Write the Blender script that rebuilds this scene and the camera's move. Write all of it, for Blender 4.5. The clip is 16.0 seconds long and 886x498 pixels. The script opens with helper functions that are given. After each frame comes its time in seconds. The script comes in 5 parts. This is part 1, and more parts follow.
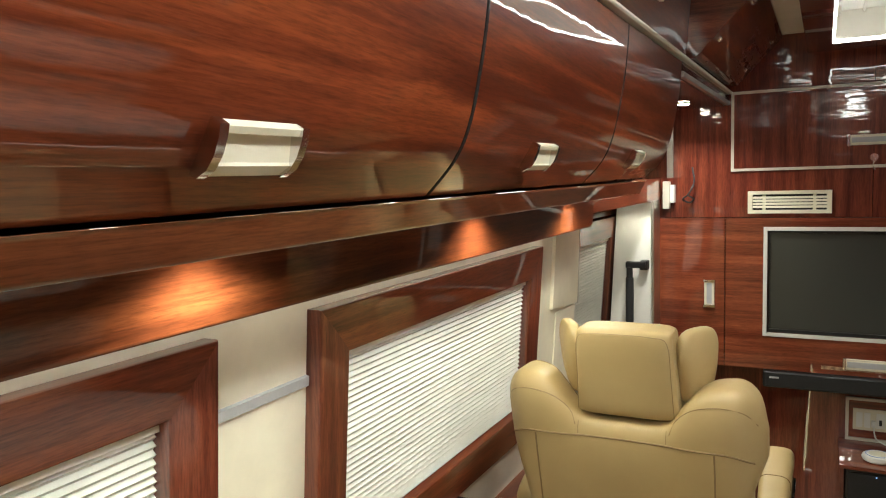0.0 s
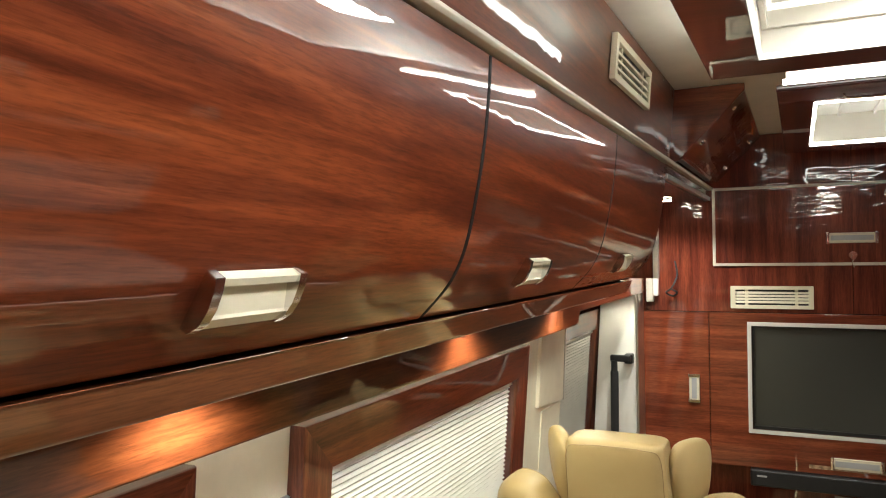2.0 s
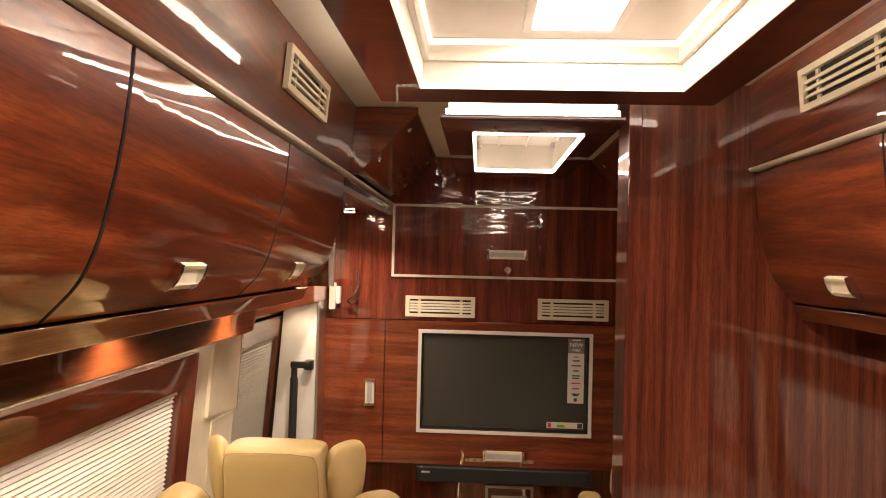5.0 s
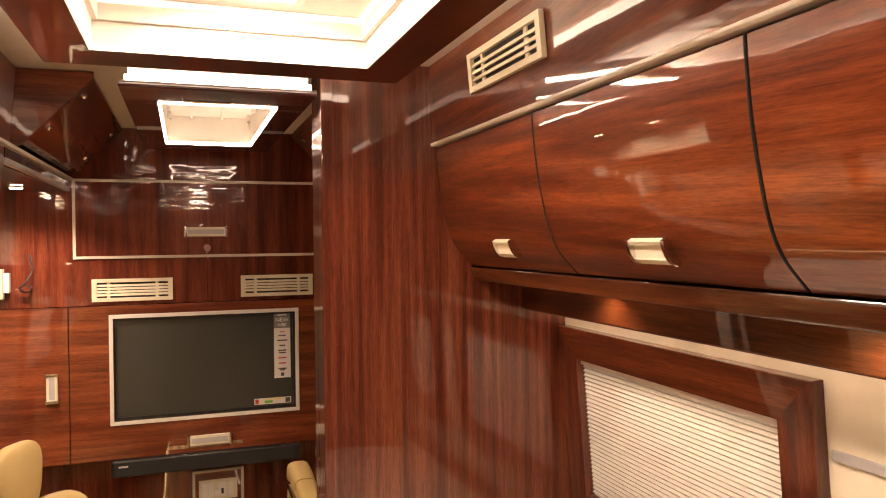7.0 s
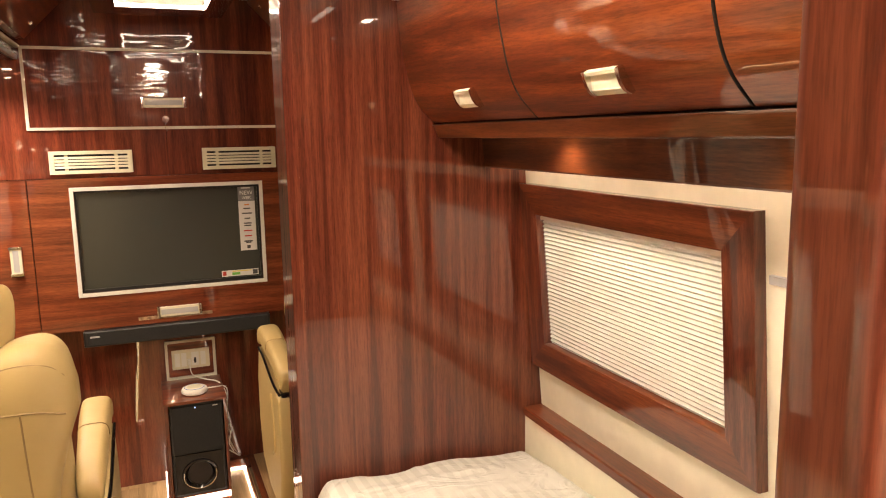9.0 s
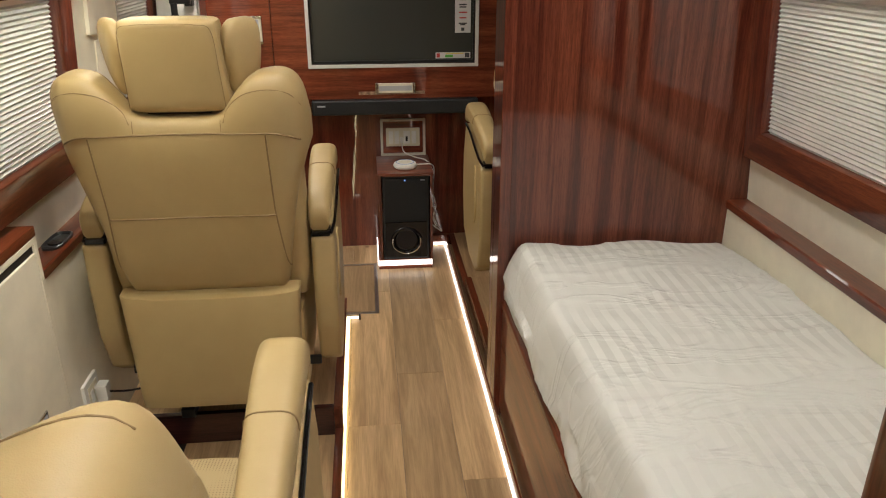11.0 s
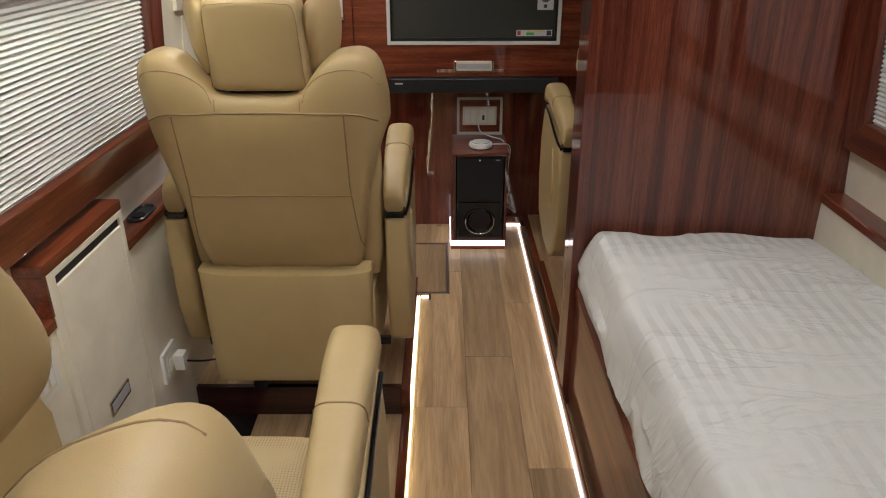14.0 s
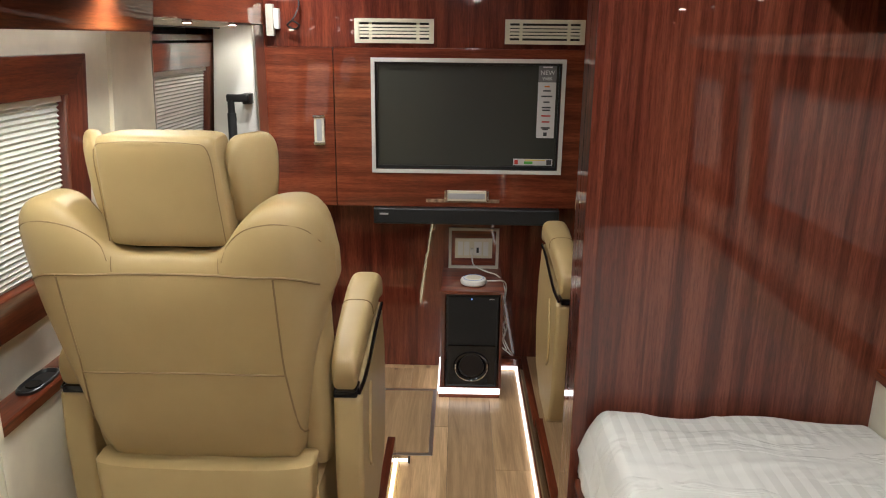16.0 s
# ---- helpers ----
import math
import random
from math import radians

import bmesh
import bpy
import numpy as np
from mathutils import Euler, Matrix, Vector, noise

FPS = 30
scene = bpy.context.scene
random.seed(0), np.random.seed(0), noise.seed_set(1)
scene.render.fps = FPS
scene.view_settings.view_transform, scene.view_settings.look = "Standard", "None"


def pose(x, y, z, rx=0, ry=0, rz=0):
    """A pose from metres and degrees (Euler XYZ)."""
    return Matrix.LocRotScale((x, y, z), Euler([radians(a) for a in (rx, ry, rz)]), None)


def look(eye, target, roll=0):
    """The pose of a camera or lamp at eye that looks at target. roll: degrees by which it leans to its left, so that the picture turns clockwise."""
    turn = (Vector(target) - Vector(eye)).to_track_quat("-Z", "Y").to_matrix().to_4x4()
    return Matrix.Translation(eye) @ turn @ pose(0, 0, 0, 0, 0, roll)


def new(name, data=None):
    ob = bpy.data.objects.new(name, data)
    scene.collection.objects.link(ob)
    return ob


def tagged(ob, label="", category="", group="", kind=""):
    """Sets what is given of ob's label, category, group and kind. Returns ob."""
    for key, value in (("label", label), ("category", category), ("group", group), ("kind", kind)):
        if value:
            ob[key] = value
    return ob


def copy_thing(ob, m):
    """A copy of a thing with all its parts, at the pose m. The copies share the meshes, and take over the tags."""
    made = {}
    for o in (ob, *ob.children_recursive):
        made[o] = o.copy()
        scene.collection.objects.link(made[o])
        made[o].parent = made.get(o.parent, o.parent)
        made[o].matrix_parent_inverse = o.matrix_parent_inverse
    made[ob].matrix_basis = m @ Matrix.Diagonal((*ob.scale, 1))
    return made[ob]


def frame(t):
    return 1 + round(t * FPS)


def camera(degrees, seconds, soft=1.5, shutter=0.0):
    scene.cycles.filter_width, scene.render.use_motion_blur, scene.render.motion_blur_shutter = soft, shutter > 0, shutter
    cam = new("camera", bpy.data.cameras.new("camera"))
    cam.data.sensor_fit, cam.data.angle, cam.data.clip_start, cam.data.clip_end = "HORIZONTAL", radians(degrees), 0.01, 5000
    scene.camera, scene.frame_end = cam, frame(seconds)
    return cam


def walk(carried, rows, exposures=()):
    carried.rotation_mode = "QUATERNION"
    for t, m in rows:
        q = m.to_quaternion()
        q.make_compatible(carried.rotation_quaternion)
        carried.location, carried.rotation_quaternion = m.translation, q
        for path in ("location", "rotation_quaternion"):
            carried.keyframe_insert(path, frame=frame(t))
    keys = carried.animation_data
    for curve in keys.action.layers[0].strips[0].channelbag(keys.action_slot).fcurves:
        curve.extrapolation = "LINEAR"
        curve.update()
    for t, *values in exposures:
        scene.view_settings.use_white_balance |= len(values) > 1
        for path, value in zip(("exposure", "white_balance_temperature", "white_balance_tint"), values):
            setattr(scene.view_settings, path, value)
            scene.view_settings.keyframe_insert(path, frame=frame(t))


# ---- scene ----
cam = camera(62.0, 16.0, soft=1.1)
METRES, EYE, TILT, LEAN, TURN = 0.8, 1.46, -4.5, 0.0, 26.4
PATH = [
    (0, (0.3, 0.208, 1.594), (-0.617, 1.975, 1.399), -1.8),
    (0.5, (0.297, 0.21, 1.611), (-0.628, 1.979, 1.479), -1.5),
    (1, (0.292, 0.211, 1.633), (-0.632, 1.984, 1.572), -1.5),
    (1.5, (0.282, 0.215, 1.646), (-0.629, 1.995, 1.636), -1.4),
    (2, (0.274, 0.223, 1.652), (-0.593, 2.025, 1.661), -0.9),
    (2.5, (0.276, 0.235, 1.654), (-0.507, 2.076, 1.668), -0.5),
    (3, (0.286, 0.239, 1.654), (-0.383, 2.123, 1.678), -0.1),
    (3.2, (0.291, 0.239, 1.654), (-0.328, 2.141, 1.684), -0.1),
    (5.3, (0.348, 0.231, 1.653), (0.366, 2.231, 1.675), 0.9),
    (5.5, (0.352, 0.231, 1.665), (0.455, 2.229, 1.674), 0.4),
    (6, (0.365, 0.22, 1.662), (0.682, 2.194, 1.66), 0.2),
    (6.5, (0.369, 0.213, 1.654), (0.888, 2.144, 1.644), -0.1),
    (7, (0.374, 0.208, 1.643), (1.036, 2.095, 1.616), -0.6),
    (7.5, (0.381, 0.199, 1.633), (1.112, 2.059, 1.553), -1.2),
    (8, (0.391, 0.191, 1.609), (1.162, 2.029, 1.444), -1.4),
    (8.2, (0.389, 0.187, 1.595), (1.176, 2.015, 1.397), -1.4),
    (10.3, (0.336, 0.119, 1.458), (0.759, 1.996, 0.912), -0.2),
    (10.5, (0.339, 0.109, 1.442), (0.688, 1.985, 0.843), 0.0),
    (11, (0.341, 0.092, 1.412), (0.527, 1.931, 0.649), -0.0),
    (11.5, (0.324, 0.078, 1.397), (0.416, 1.852, 0.477), 0.2),
    (12, (0.314, 0.071, 1.377), (0.356, 1.794, 0.362), 0.2),
    (12.5, (0.318, 0.066, 1.383), (0.327, 1.785, 0.361), 0.1),
    (13, (0.316, 0.065, 1.394), (0.313, 1.813, 0.421), -0.1),
    (13.5, (0.323, 0.085, 1.412), (0.317, 1.87, 0.511), -0.3),
    (14, (0.335, 0.129, 1.423), (0.329, 1.951, 0.599), -0.2),
    (14.5, (0.354, 0.177, 1.425), (0.354, 2.03, 0.672), -0.0),
    (15, (0.362, 0.292, 1.426), (0.377, 2.173, 0.745), 0.3),
    (15.5, (0.377, 0.415, 1.432), (0.371, 2.318, 0.818), 0.5),
    (16, (0.428, 0.512, 1.428), (0.39, 2.434, 0.878), 0.6),
]
walk(cam, [(t, look(eye, target, roll)) for t, eye, target, roll in PATH],
     exposures=[(0.0, 1.4, 6000, 3), (3.0, 1.42, 6500, 10), (5.5, 1.4, 8600, 30), (7.0, 1.75, 9300, 32), (8.2, 2.25, 9200, 29), (10.3, 1.72, 6300, 9), (11.0, 1.32, 6200, 10), (12.3, 1.14, 5800, 12), (14.0, 0.98, 5750, 13), (15.0, 1.12, 5750, 12), (16.0, 1.48, 5750, 10)])

# ---- light ----
world = bpy.data.worlds.new("world")
scene.world = world
world.use_nodes = True
bgn = world.node_tree.nodes["Background"]
bgn.inputs[0].default_value = (0.05, 0.05, 0.055, 1)
bgn.inputs[1].default_value = 0.3

CX = 0.481      # the van's centre line
FRONT = 3.435   # face of the television wall
LOWER = 3.585   # lower front wall
ROOF = 2.105
PART = 2.08     # face of the tall partition beside the bed
REAR = -1.1


# ---- materials ----
def mat(name):
    m = bpy.data.materials.new(name)
    m.use_nodes = True
    nt = m.node_tree
    return m, nt, nt.nodes["Principled BSDF"]


def link(nt, a, b):
    nt.links.new(a, b)


def ramp(nt, fac, stops):
    r = nt.nodes.new("ShaderNodeValToRGB")
    while len(r.color_ramp.elements) < len(stops):
        r.color_ramp.elements.new(0.5)
    for e, (p, c) in zip(r.color_ramp.elements, stops):
        e.position, e.color = p, (*c, 1)
    link(nt, fac, r.inputs[0])
    return r.outputs[0]


def coords(nt, scale, rot=(0, 0, 0)):
    tc = nt.nodes.new("ShaderNodeTexCoord")
    mp = nt.nodes.new("ShaderNodeMapping")
    mp.inputs["Scale"].default_value = scale
    mp.inputs["Rotation"].default_value = rot
    link(nt, tc.outputs["Object"], mp.inputs[0])
    return mp.outputs[0]


def tex_noise(nt, vec, scale, detail=4, rough=0.55, dist=0.0):
    n = nt.nodes.new("ShaderNodeTexNoise")
    n.inputs["Scale"].default_value = scale
    n.inputs["Detail"].default_value = detail
    n.inputs["Roughness"].default_value = rough
    n.inputs["Distortion"].default_value = dist
    link(nt, vec, n.inputs["Vector"])
    return n.outputs[0]


def mix_col(nt, fac, a, b, mode="MIX"):
    n = nt.nodes.new("ShaderNodeMix")
    n.data_type, n.blend_type = "RGBA", mode
    if isinstance(fac, float):
        n.inputs[0].default_value = fac
    else:
        link(nt, fac, n.inputs[0])
    for k, v in ((6, a), (7, b)):
        if isinstance(v, tuple):
            n.inputs[k].default_value = (*v, 1)
        else:
            link(nt, v, n.inputs[k])
    return n.outputs[2]


def bump(nt, p, height, strength, dist=0.002):
    b = nt.nodes.new("ShaderNodeBump")
    b.inputs["Strength"].default_value = strength
    b.inputs["Distance"].default_value = dist
    link(nt, height, b.inputs["Height"])
    link(nt, b.outputs[0], p.inputs["Normal"])
    return b


def mahogany(name, grain, dark=(0.060, 0.0115, 0.0048), mid=(0.135, 0.029, 0.010), light=(0.23, 0.061, 0.020), wave=0.35, rough=0.16, ripple=0.12, waves=(5, 5, 5), fine=1.0, tilt=0.0):
    """Lacquered ribbon mahogany; grain: the axis along which the figure runs."""
    m, nt, p = mat(name)
    s = [9.0 * fine] * 3
    s["xyz".index(grain)] = 0.55 / fine
    s2 = [60.0, 60.0, 60.0]
    s2["xyz".index(grain)] = 3.0
    s3 = [420.0, 420.0, 420.0]
    s3["xyz".index(grain)] = 38.0
    turned = coords(nt, (1, 1, 1), (tilt, 0, 0))

    def scaled(f):
        mp = nt.nodes.new("ShaderNodeMapping")
        mp.inputs["Scale"].default_value = f
        link(nt, turned, mp.inputs[0])
        return mp.outputs[0]
    a = tex_noise(nt, scaled(s), 2.6, 6, 0.62, wave)
    b = tex_noise(nt, scaled(s2), 3.2, 5, 0.68, 0.4)
    flecks = tex_noise(nt, scaled(s3), 1.0, 3, 0.6)
    big = tex_noise(nt, scaled([v * 0.12 for v in s]), 2.0, 2, 0.5, 0.2)
    col = ramp(nt, a, [(0.38, dark), (0.50, mid), (0.62, light)])
    pores = ramp(nt, b, [(0.38, (0.40, 0.33, 0.31)), (0.50, (0.92, 0.9, 0.9)), (0.64, (1.18, 1.18, 1.15))])
    col = mix_col(nt, 0.34, col, pores, "MULTIPLY")
    col = mix_col(nt, 0.38, col, ramp(nt, flecks, [(0.36, (0.45, 0.40, 0.38)), (0.50, (1.0, 1.0, 1.0)), (0.66, (1.25, 1.22, 1.15))]), "MULTIPLY")
    tone = ramp(nt, big, [(0.3, (0.8, 0.8, 0.8)), (0.7, (1.15, 1.1, 1.05))])
    col = mix_col(nt, 0.8, col, tone, "MULTIPLY")
    link(nt, col, p.inputs["Base Color"])
    p.inputs["Roughness"].default_value = rough + 0.12
    p.inputs["Coat Weight"].default_value = 1.0
    p.inputs["Coat Roughness"].default_value = 0.016
    p.inputs["Specular IOR Level"].default_value = 0.12
    p.inputs["Coat IOR"].default_value = 1.62
    und = tex_noise(nt, coords(nt, waves), 1.3, 2, 0.5)
    cb = nt.nodes.new("ShaderNodeBump")
    cb.inputs["Strength"].default_value = ripple
    cb.inputs["Distance"].default_value = 0.006
    link(nt, und, cb.inputs["Height"])
    link(nt, cb.outputs[0], p.inputs["Coat Normal"])
    return m


def plain(name, col, rough=0.5, metal=0.0, vary=0.06, scale=9.0, bumps=0.0, coat=0.0):
    m, nt, p = mat(name)
    n = tex_noise(nt, coords(nt, (1, 1, 1)), scale, 4)
    lo = tuple(c * (1 - vary) for c in col)
    hi = tuple(min(1, c * (1 + vary)) for c in col)
    link(nt, ramp(nt, n, [(0.35, lo), (0.65, hi)]), p.inputs["Base Color"])
    r = nt.nodes.new("ShaderNodeMapRange")
    r.inputs[3].default_value, r.inputs[4].default_value = rough * 0.88, min(1.0, rough * 1.12)
    link(nt, tex_noise(nt, coords(nt, (1, 1, 1)), scale * 5, 3), r.inputs[0])
    link(nt, r.outputs[0], p.inputs["Roughness"])
    p.inputs["Metallic"].default_value = metal
    p.inputs["Coat Weight"].default_value = coat
    if bumps:
        bump(nt, p, tex_noise(nt, coords(nt, (1, 1, 1)), 350, 3), bumps, 0.001)
    return m


def glow(name, col, strength):
    m, nt, p = mat(name)
    p.inputs["Base Color"].default_value = (0.9, 0.9, 0.88, 1)
    p.inputs["Emission Color"].default_value = (*col, 1)
    p.inputs["Emission Strength"].default_value = strength
    return m


def leather_mat():
    m, nt, p = mat("leather")
    v = nt.nodes.new("ShaderNodeTexVoronoi")
    v.inputs["Scale"].default_value = 900
    link(nt, coords(nt, (1, 1, 1)), v.inputs["Vector"])
    big = tex_noise(nt, coords(nt, (1, 1, 1)), 5, 4)
    link(nt, ramp(nt, big, [(0.3, (0.385, 0.278, 0.122)), (0.7, (0.44, 0.325, 0.148))]), p.inputs["Base Color"])
    p.inputs["Roughness"].default_value = 0.46
    add = nt.nodes.new("ShaderNodeMath")
    add.operation = "MULTIPLY_ADD"
    add.inputs[1].default_value = 0.10
    link(nt, v.outputs[0], add.inputs[0])
    link(nt, tex_noise(nt, coords(nt, (1, 1, 1)), 14, 3), add.inputs[2])
    bump(nt, p, add.outputs[0], 0.35, 0.004)
    return m


def perforated_mat():
    m, nt, p = mat("perforated_leather")
    v = nt.nodes.new("ShaderNodeTexVoronoi")
    v.inputs["Scale"].default_value = 170
    v.inputs["Randomness"].default_value = 0.0
    link(nt, coords(nt, (1, 1, 0.2)), v.inputs["Vector"])
    link(nt, ramp(nt, v.outputs[0], [(0.16, (0.16, 0.10, 0.04)), (0.24, (0.47, 0.355, 0.185))]), p.inputs["Base Color"])
    p.inputs["Roughness"].default_value = 0.5
    return m


def plank_mat():
    m, nt, p = mat("oak_plank")
    oi = nt.nodes.new("ShaderNodeObjectInfo")
    tc = nt.nodes.new("ShaderNodeTexCoord")
    off = nt.nodes.new("ShaderNodeVectorMath")
    off.operation = "MULTIPLY_ADD"
    sc = nt.nodes.new("ShaderNodeCombineXYZ")
    for k in range(3):
        link(nt, oi.outputs["Random"], sc.inputs[k])
    link(nt, sc.outputs[0], off.inputs[0])
    off.inputs[1].default_value = (7.0, 13.0, 3.0)
    link(nt, tc.outputs["Object"], off.inputs[2])
    mp = nt.nodes.new("ShaderNodeMapping")
    mp.inputs["Scale"].default_value = (16, 1.1, 16)
    link(nt, off.outputs[0], mp.inputs[0])
    a = tex_noise(nt, mp.outputs[0], 1.6, 5, 0.62, 0.8)
    mp2 = nt.nodes.new("ShaderNodeMapping")
    mp2.inputs["Scale"].default_value = (150, 6, 150)
    link(nt, off.outputs[0], mp2.inputs[0])
    b = tex_noise(nt, mp2.outputs[0], 1.5, 4, 0.6)
    col = ramp(nt, a, [(0.3, (0.36, 0.23, 0.115)), (0.52, (0.54, 0.365, 0.195)), (0.72, (0.66, 0.46, 0.26))])
    col = mix_col(nt, 0.42, col, ramp(nt, b, [(0.35, (0.6, 0.57, 0.53)), (0.6, (1.0, 1.0, 1.0))]), "MULTIPLY")
    tone = ramp(nt, oi.outputs["Random"], [(0.0, (0.70, 0.68, 0.66)), (1.0, (1.15, 1.13, 1.10))])
    col = mix_col(nt, 1.0, col, tone, "MULTIPLY")
    # knots
    v = nt.nodes.new("ShaderNodeTexVoronoi")
    v.inputs["Scale"].default_value = 3.4
    mp3 = nt.nodes.new("ShaderNodeMapping")
    mp3.inputs["Scale"].default_value = (1.6, 1.0, 1.0)
    link(nt, off.outputs[0], mp3.inputs[0])
    link(nt, mp3.outputs[0], v.inputs["Vector"])
    col = mix_col(nt, 1.0, col, ramp(nt, v.outputs[0], [(0.02, (0.45, 0.38, 0.32)), (0.075, (1, 1, 1))]), "MULTIPLY")
    link(nt, col, p.inputs["Base Color"])
    p.inputs["Roughness"].default_value = 0.36
    bump(nt, p, b, 0.15, 0.001)
    return m


def sheet_mat():
    m, nt, p = mat("sheet")
    w = nt.nodes.new("ShaderNodeTexWave")
    w.wave_type, w.bands_direction, w.wave_profile = "BANDS", "X", "SIN"
    w.inputs["Scale"].default_value = 8.6
    w.inputs["Distortion"].default_value = 0.25
    link(nt, coords(nt, (1, 1, 1)), w.inputs["Vector"])
    st = ramp(nt, w.outputs[0], [(0.45, (0, 0, 0)), (0.55, (1, 1, 1))])
    mask = ramp(nt, tex_noise(nt, coords(nt, (1, 1.6, 1)), 2.6, 3), [(0.40, (0.05, 0.05, 0.05)), (0.62, (0.85, 0.85, 0.85))])
    st = mix_col(nt, 1.0, st, mask, "MULTIPLY")
    col = mix_col(nt, st, (0.66, 0.655, 0.615), (0.55, 0.545, 0.51))
    link(nt, col, p.inputs["Base Color"])
    r = nt.nodes.new("ShaderNodeMapRange")
    r.inputs[3].default_value, r.inputs[4].default_value = 0.42, 0.75
    link(nt, st, r.inputs[0])
    link(nt, r.outputs[0], p.inputs["Roughness"])
    p.inputs["Sheen Weight"].default_value = 0.2
    weave = tex_noise(nt, coords(nt, (700, 700, 700)), 1, 2)
    b1 = bump(nt, p, weave, 0.1, 0.0006)
    crease = tex_noise(nt, coords(nt, (1.2, 3.4, 1)), 2.4, 3, 0.5, 1.2)
    sharp = ramp(nt, crease, [(0.44, (0, 0, 0)), (0.50, (1, 1, 1)), (0.56, (0, 0, 0))])
    b2 = nt.nodes.new("ShaderNodeBump")
    b2.inputs["Strength"].default_value, b2.inputs["Distance"].default_value = 0.5, 0.006
    link(nt, sharp, b2.inputs["Height"])
    link(nt, b2.outputs[0], b1.inputs["Normal"])
    return m


W_Y = mahogany("mahogany_along", "y", dark=(0.092, 0.0185, 0.0078), mid=(0.158, 0.0345, 0.0125), light=(0.25, 0.061, 0.020), wave=0.5, ripple=0.13, waves=(7, 8, 4), tilt=radians(2.5))
W_YR = mahogany("mahogany_right", "y", dark=(0.092, 0.0185, 0.0078), mid=(0.158, 0.0345, 0.0125), light=(0.25, 0.061, 0.020), wave=0.5, ripple=0.13, waves=(7, 8, 4), tilt=radians(-2.5))
W_LAMP = mahogany("mahogany_lamp_board", "y", dark=(0.070, 0.018, 0.0075), mid=(0.115, 0.032, 0.012), light=(0.17, 0.05, 0.018), wave=0.3, ripple=0.03)
W_X = mahogany("mahogany_across", "x", dark=(0.115, 0.025, 0.013), mid=(0.19, 0.044, 0.021), light=(0.27, 0.068, 0.03), wave=0.3)
W_Z = mahogany("mahogany_upright", "z", dark=(0.080, 0.017, 0.0105), mid=(0.126, 0.031, 0.0175), light=(0.185, 0.052, 0.028), wave=0.12, ripple=0.022, fine=1.7)
W_FRONT = mahogany("mahogany_front", "z", dark=(0.088, 0.018, 0.012), mid=(0.15, 0.033, 0.019), light=(0.22, 0.054, 0.027), wave=0.3, ripple=0.42, waves=(2.2, 4, 13))
W_LOW = mahogany("mahogany_low", "z", dark=(0.084, 0.017, 0.011), mid=(0.142, 0.030, 0.017), light=(0.21, 0.050, 0.025), wave=0.3, ripple=0.05)
W_TRIM = mahogany("mahogany_trim", "y", dark=(0.082, 0.018, 0.0085), mid=(0.14, 0.033, 0.0135), light=(0.20, 0.052, 0.021), wave=0.3, ripple=0.05)
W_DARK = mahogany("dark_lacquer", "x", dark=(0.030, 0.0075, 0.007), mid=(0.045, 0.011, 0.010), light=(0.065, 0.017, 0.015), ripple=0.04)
CREAM = plain("cream_panel", (0.78, 0.725, 0.585), 0.32, bumps=0.05)
WHITE = plain("white_panel", (0.78, 0.765, 0.72), 0.35, vary=0.03)
CEIL = plain("ceiling_white", (0.72, 0.69, 0.62), 0.42, vary=0.04)
IVORY = plain("ivory_plastic", (0.72, 0.67, 0.52), 0.35, vary=0.03)
EDGE = plain("pale_edging", (0.62, 0.575, 0.49), 0.35, vary=0.05)
ALU = plain("brushed_aluminium", (0.62, 0.61, 0.58), 0.3, 1.0)
CHROME = plain("chrome", (0.75, 0.74, 0.72), 0.12, 1.0, vary=0.03)
BLACK = plain("black_plastic", (0.012, 0.012, 0.013), 0.32, vary=0.2)
GLOSSBLACK = plain("gloss_black", (0.006, 0.006, 0.007), 0.08, vary=0.1)
CLOTH = plain("speaker_cloth", (0.012, 0.012, 0.012), 0.8, vary=0.2, bumps=0.5, scale=200)
GAP = plain("shadow_gap", (0.01, 0.006, 0.005), 0.7)
LEATHER = leather_mat()
PERF = perforated_mat()
THREAD = plain("seam_thread", (0.235, 0.155, 0.065), 0.6)
OAK = plank_mat()
SHEET = sheet_mat()
BLIND = plain("blind_fabric", (0.66, 0.655, 0.61), 0.75, vary=0.03, bumps=0.1)
GREYTRIM = plain("grey_trim", (0.42, 0.42, 0.43), 0.4)
RUBBER = plain("black_rubber", (0.02, 0.02, 0.022), 0.55)
STICK_W = plain("sticker_white", (0.62, 0.61, 0.60), 0.4, vary=0.02)
STICK_G = plain("sticker_grey", (0.16, 0.155, 0.16), 0.4)
INK = plain("ink", (0.05, 0.05, 0.055), 0.5)
INK_R = plain("ink_red", (0.5, 0.04, 0.03), 0.5)
INK_O = plain("ink_orange", (0.65, 0.2, 0.02), 0.5)
INK_GR = plain("ink_green", (0.1, 0.42, 0.06), 0.5)
INK_Y = plain("ink_yellow", (0.7, 0.55, 0.08), 0.5)
TEXTW = plain("print_white", (0.75, 0.75, 0.75), 0.4)
LED = glow("led_white", (1.0, 0.95, 0.86), 0.38)
LED_TOP = glow("led_ledge", (1.0, 0.95, 0.86), 2.6)
LED_HATCH = glow("led_hatch", (1.0, 0.95, 0.86), 11.0)
LED_FLOOR = glow("led_floor", (1.0, 0.90, 0.80), 1.0)
LED_COVE = glow("led_cove", (1.0, 0.92, 0.80), 3.2)
LED_RIM = glow("led_rim", (1.0, 0.95, 0.86), 5.5)
LED_WARM = glow("led_warm", (1.0, 0.87, 0.48), 2.6)
PANEL = glow("lamp_panel", (1.0, 0.95, 0.86), 34.0)
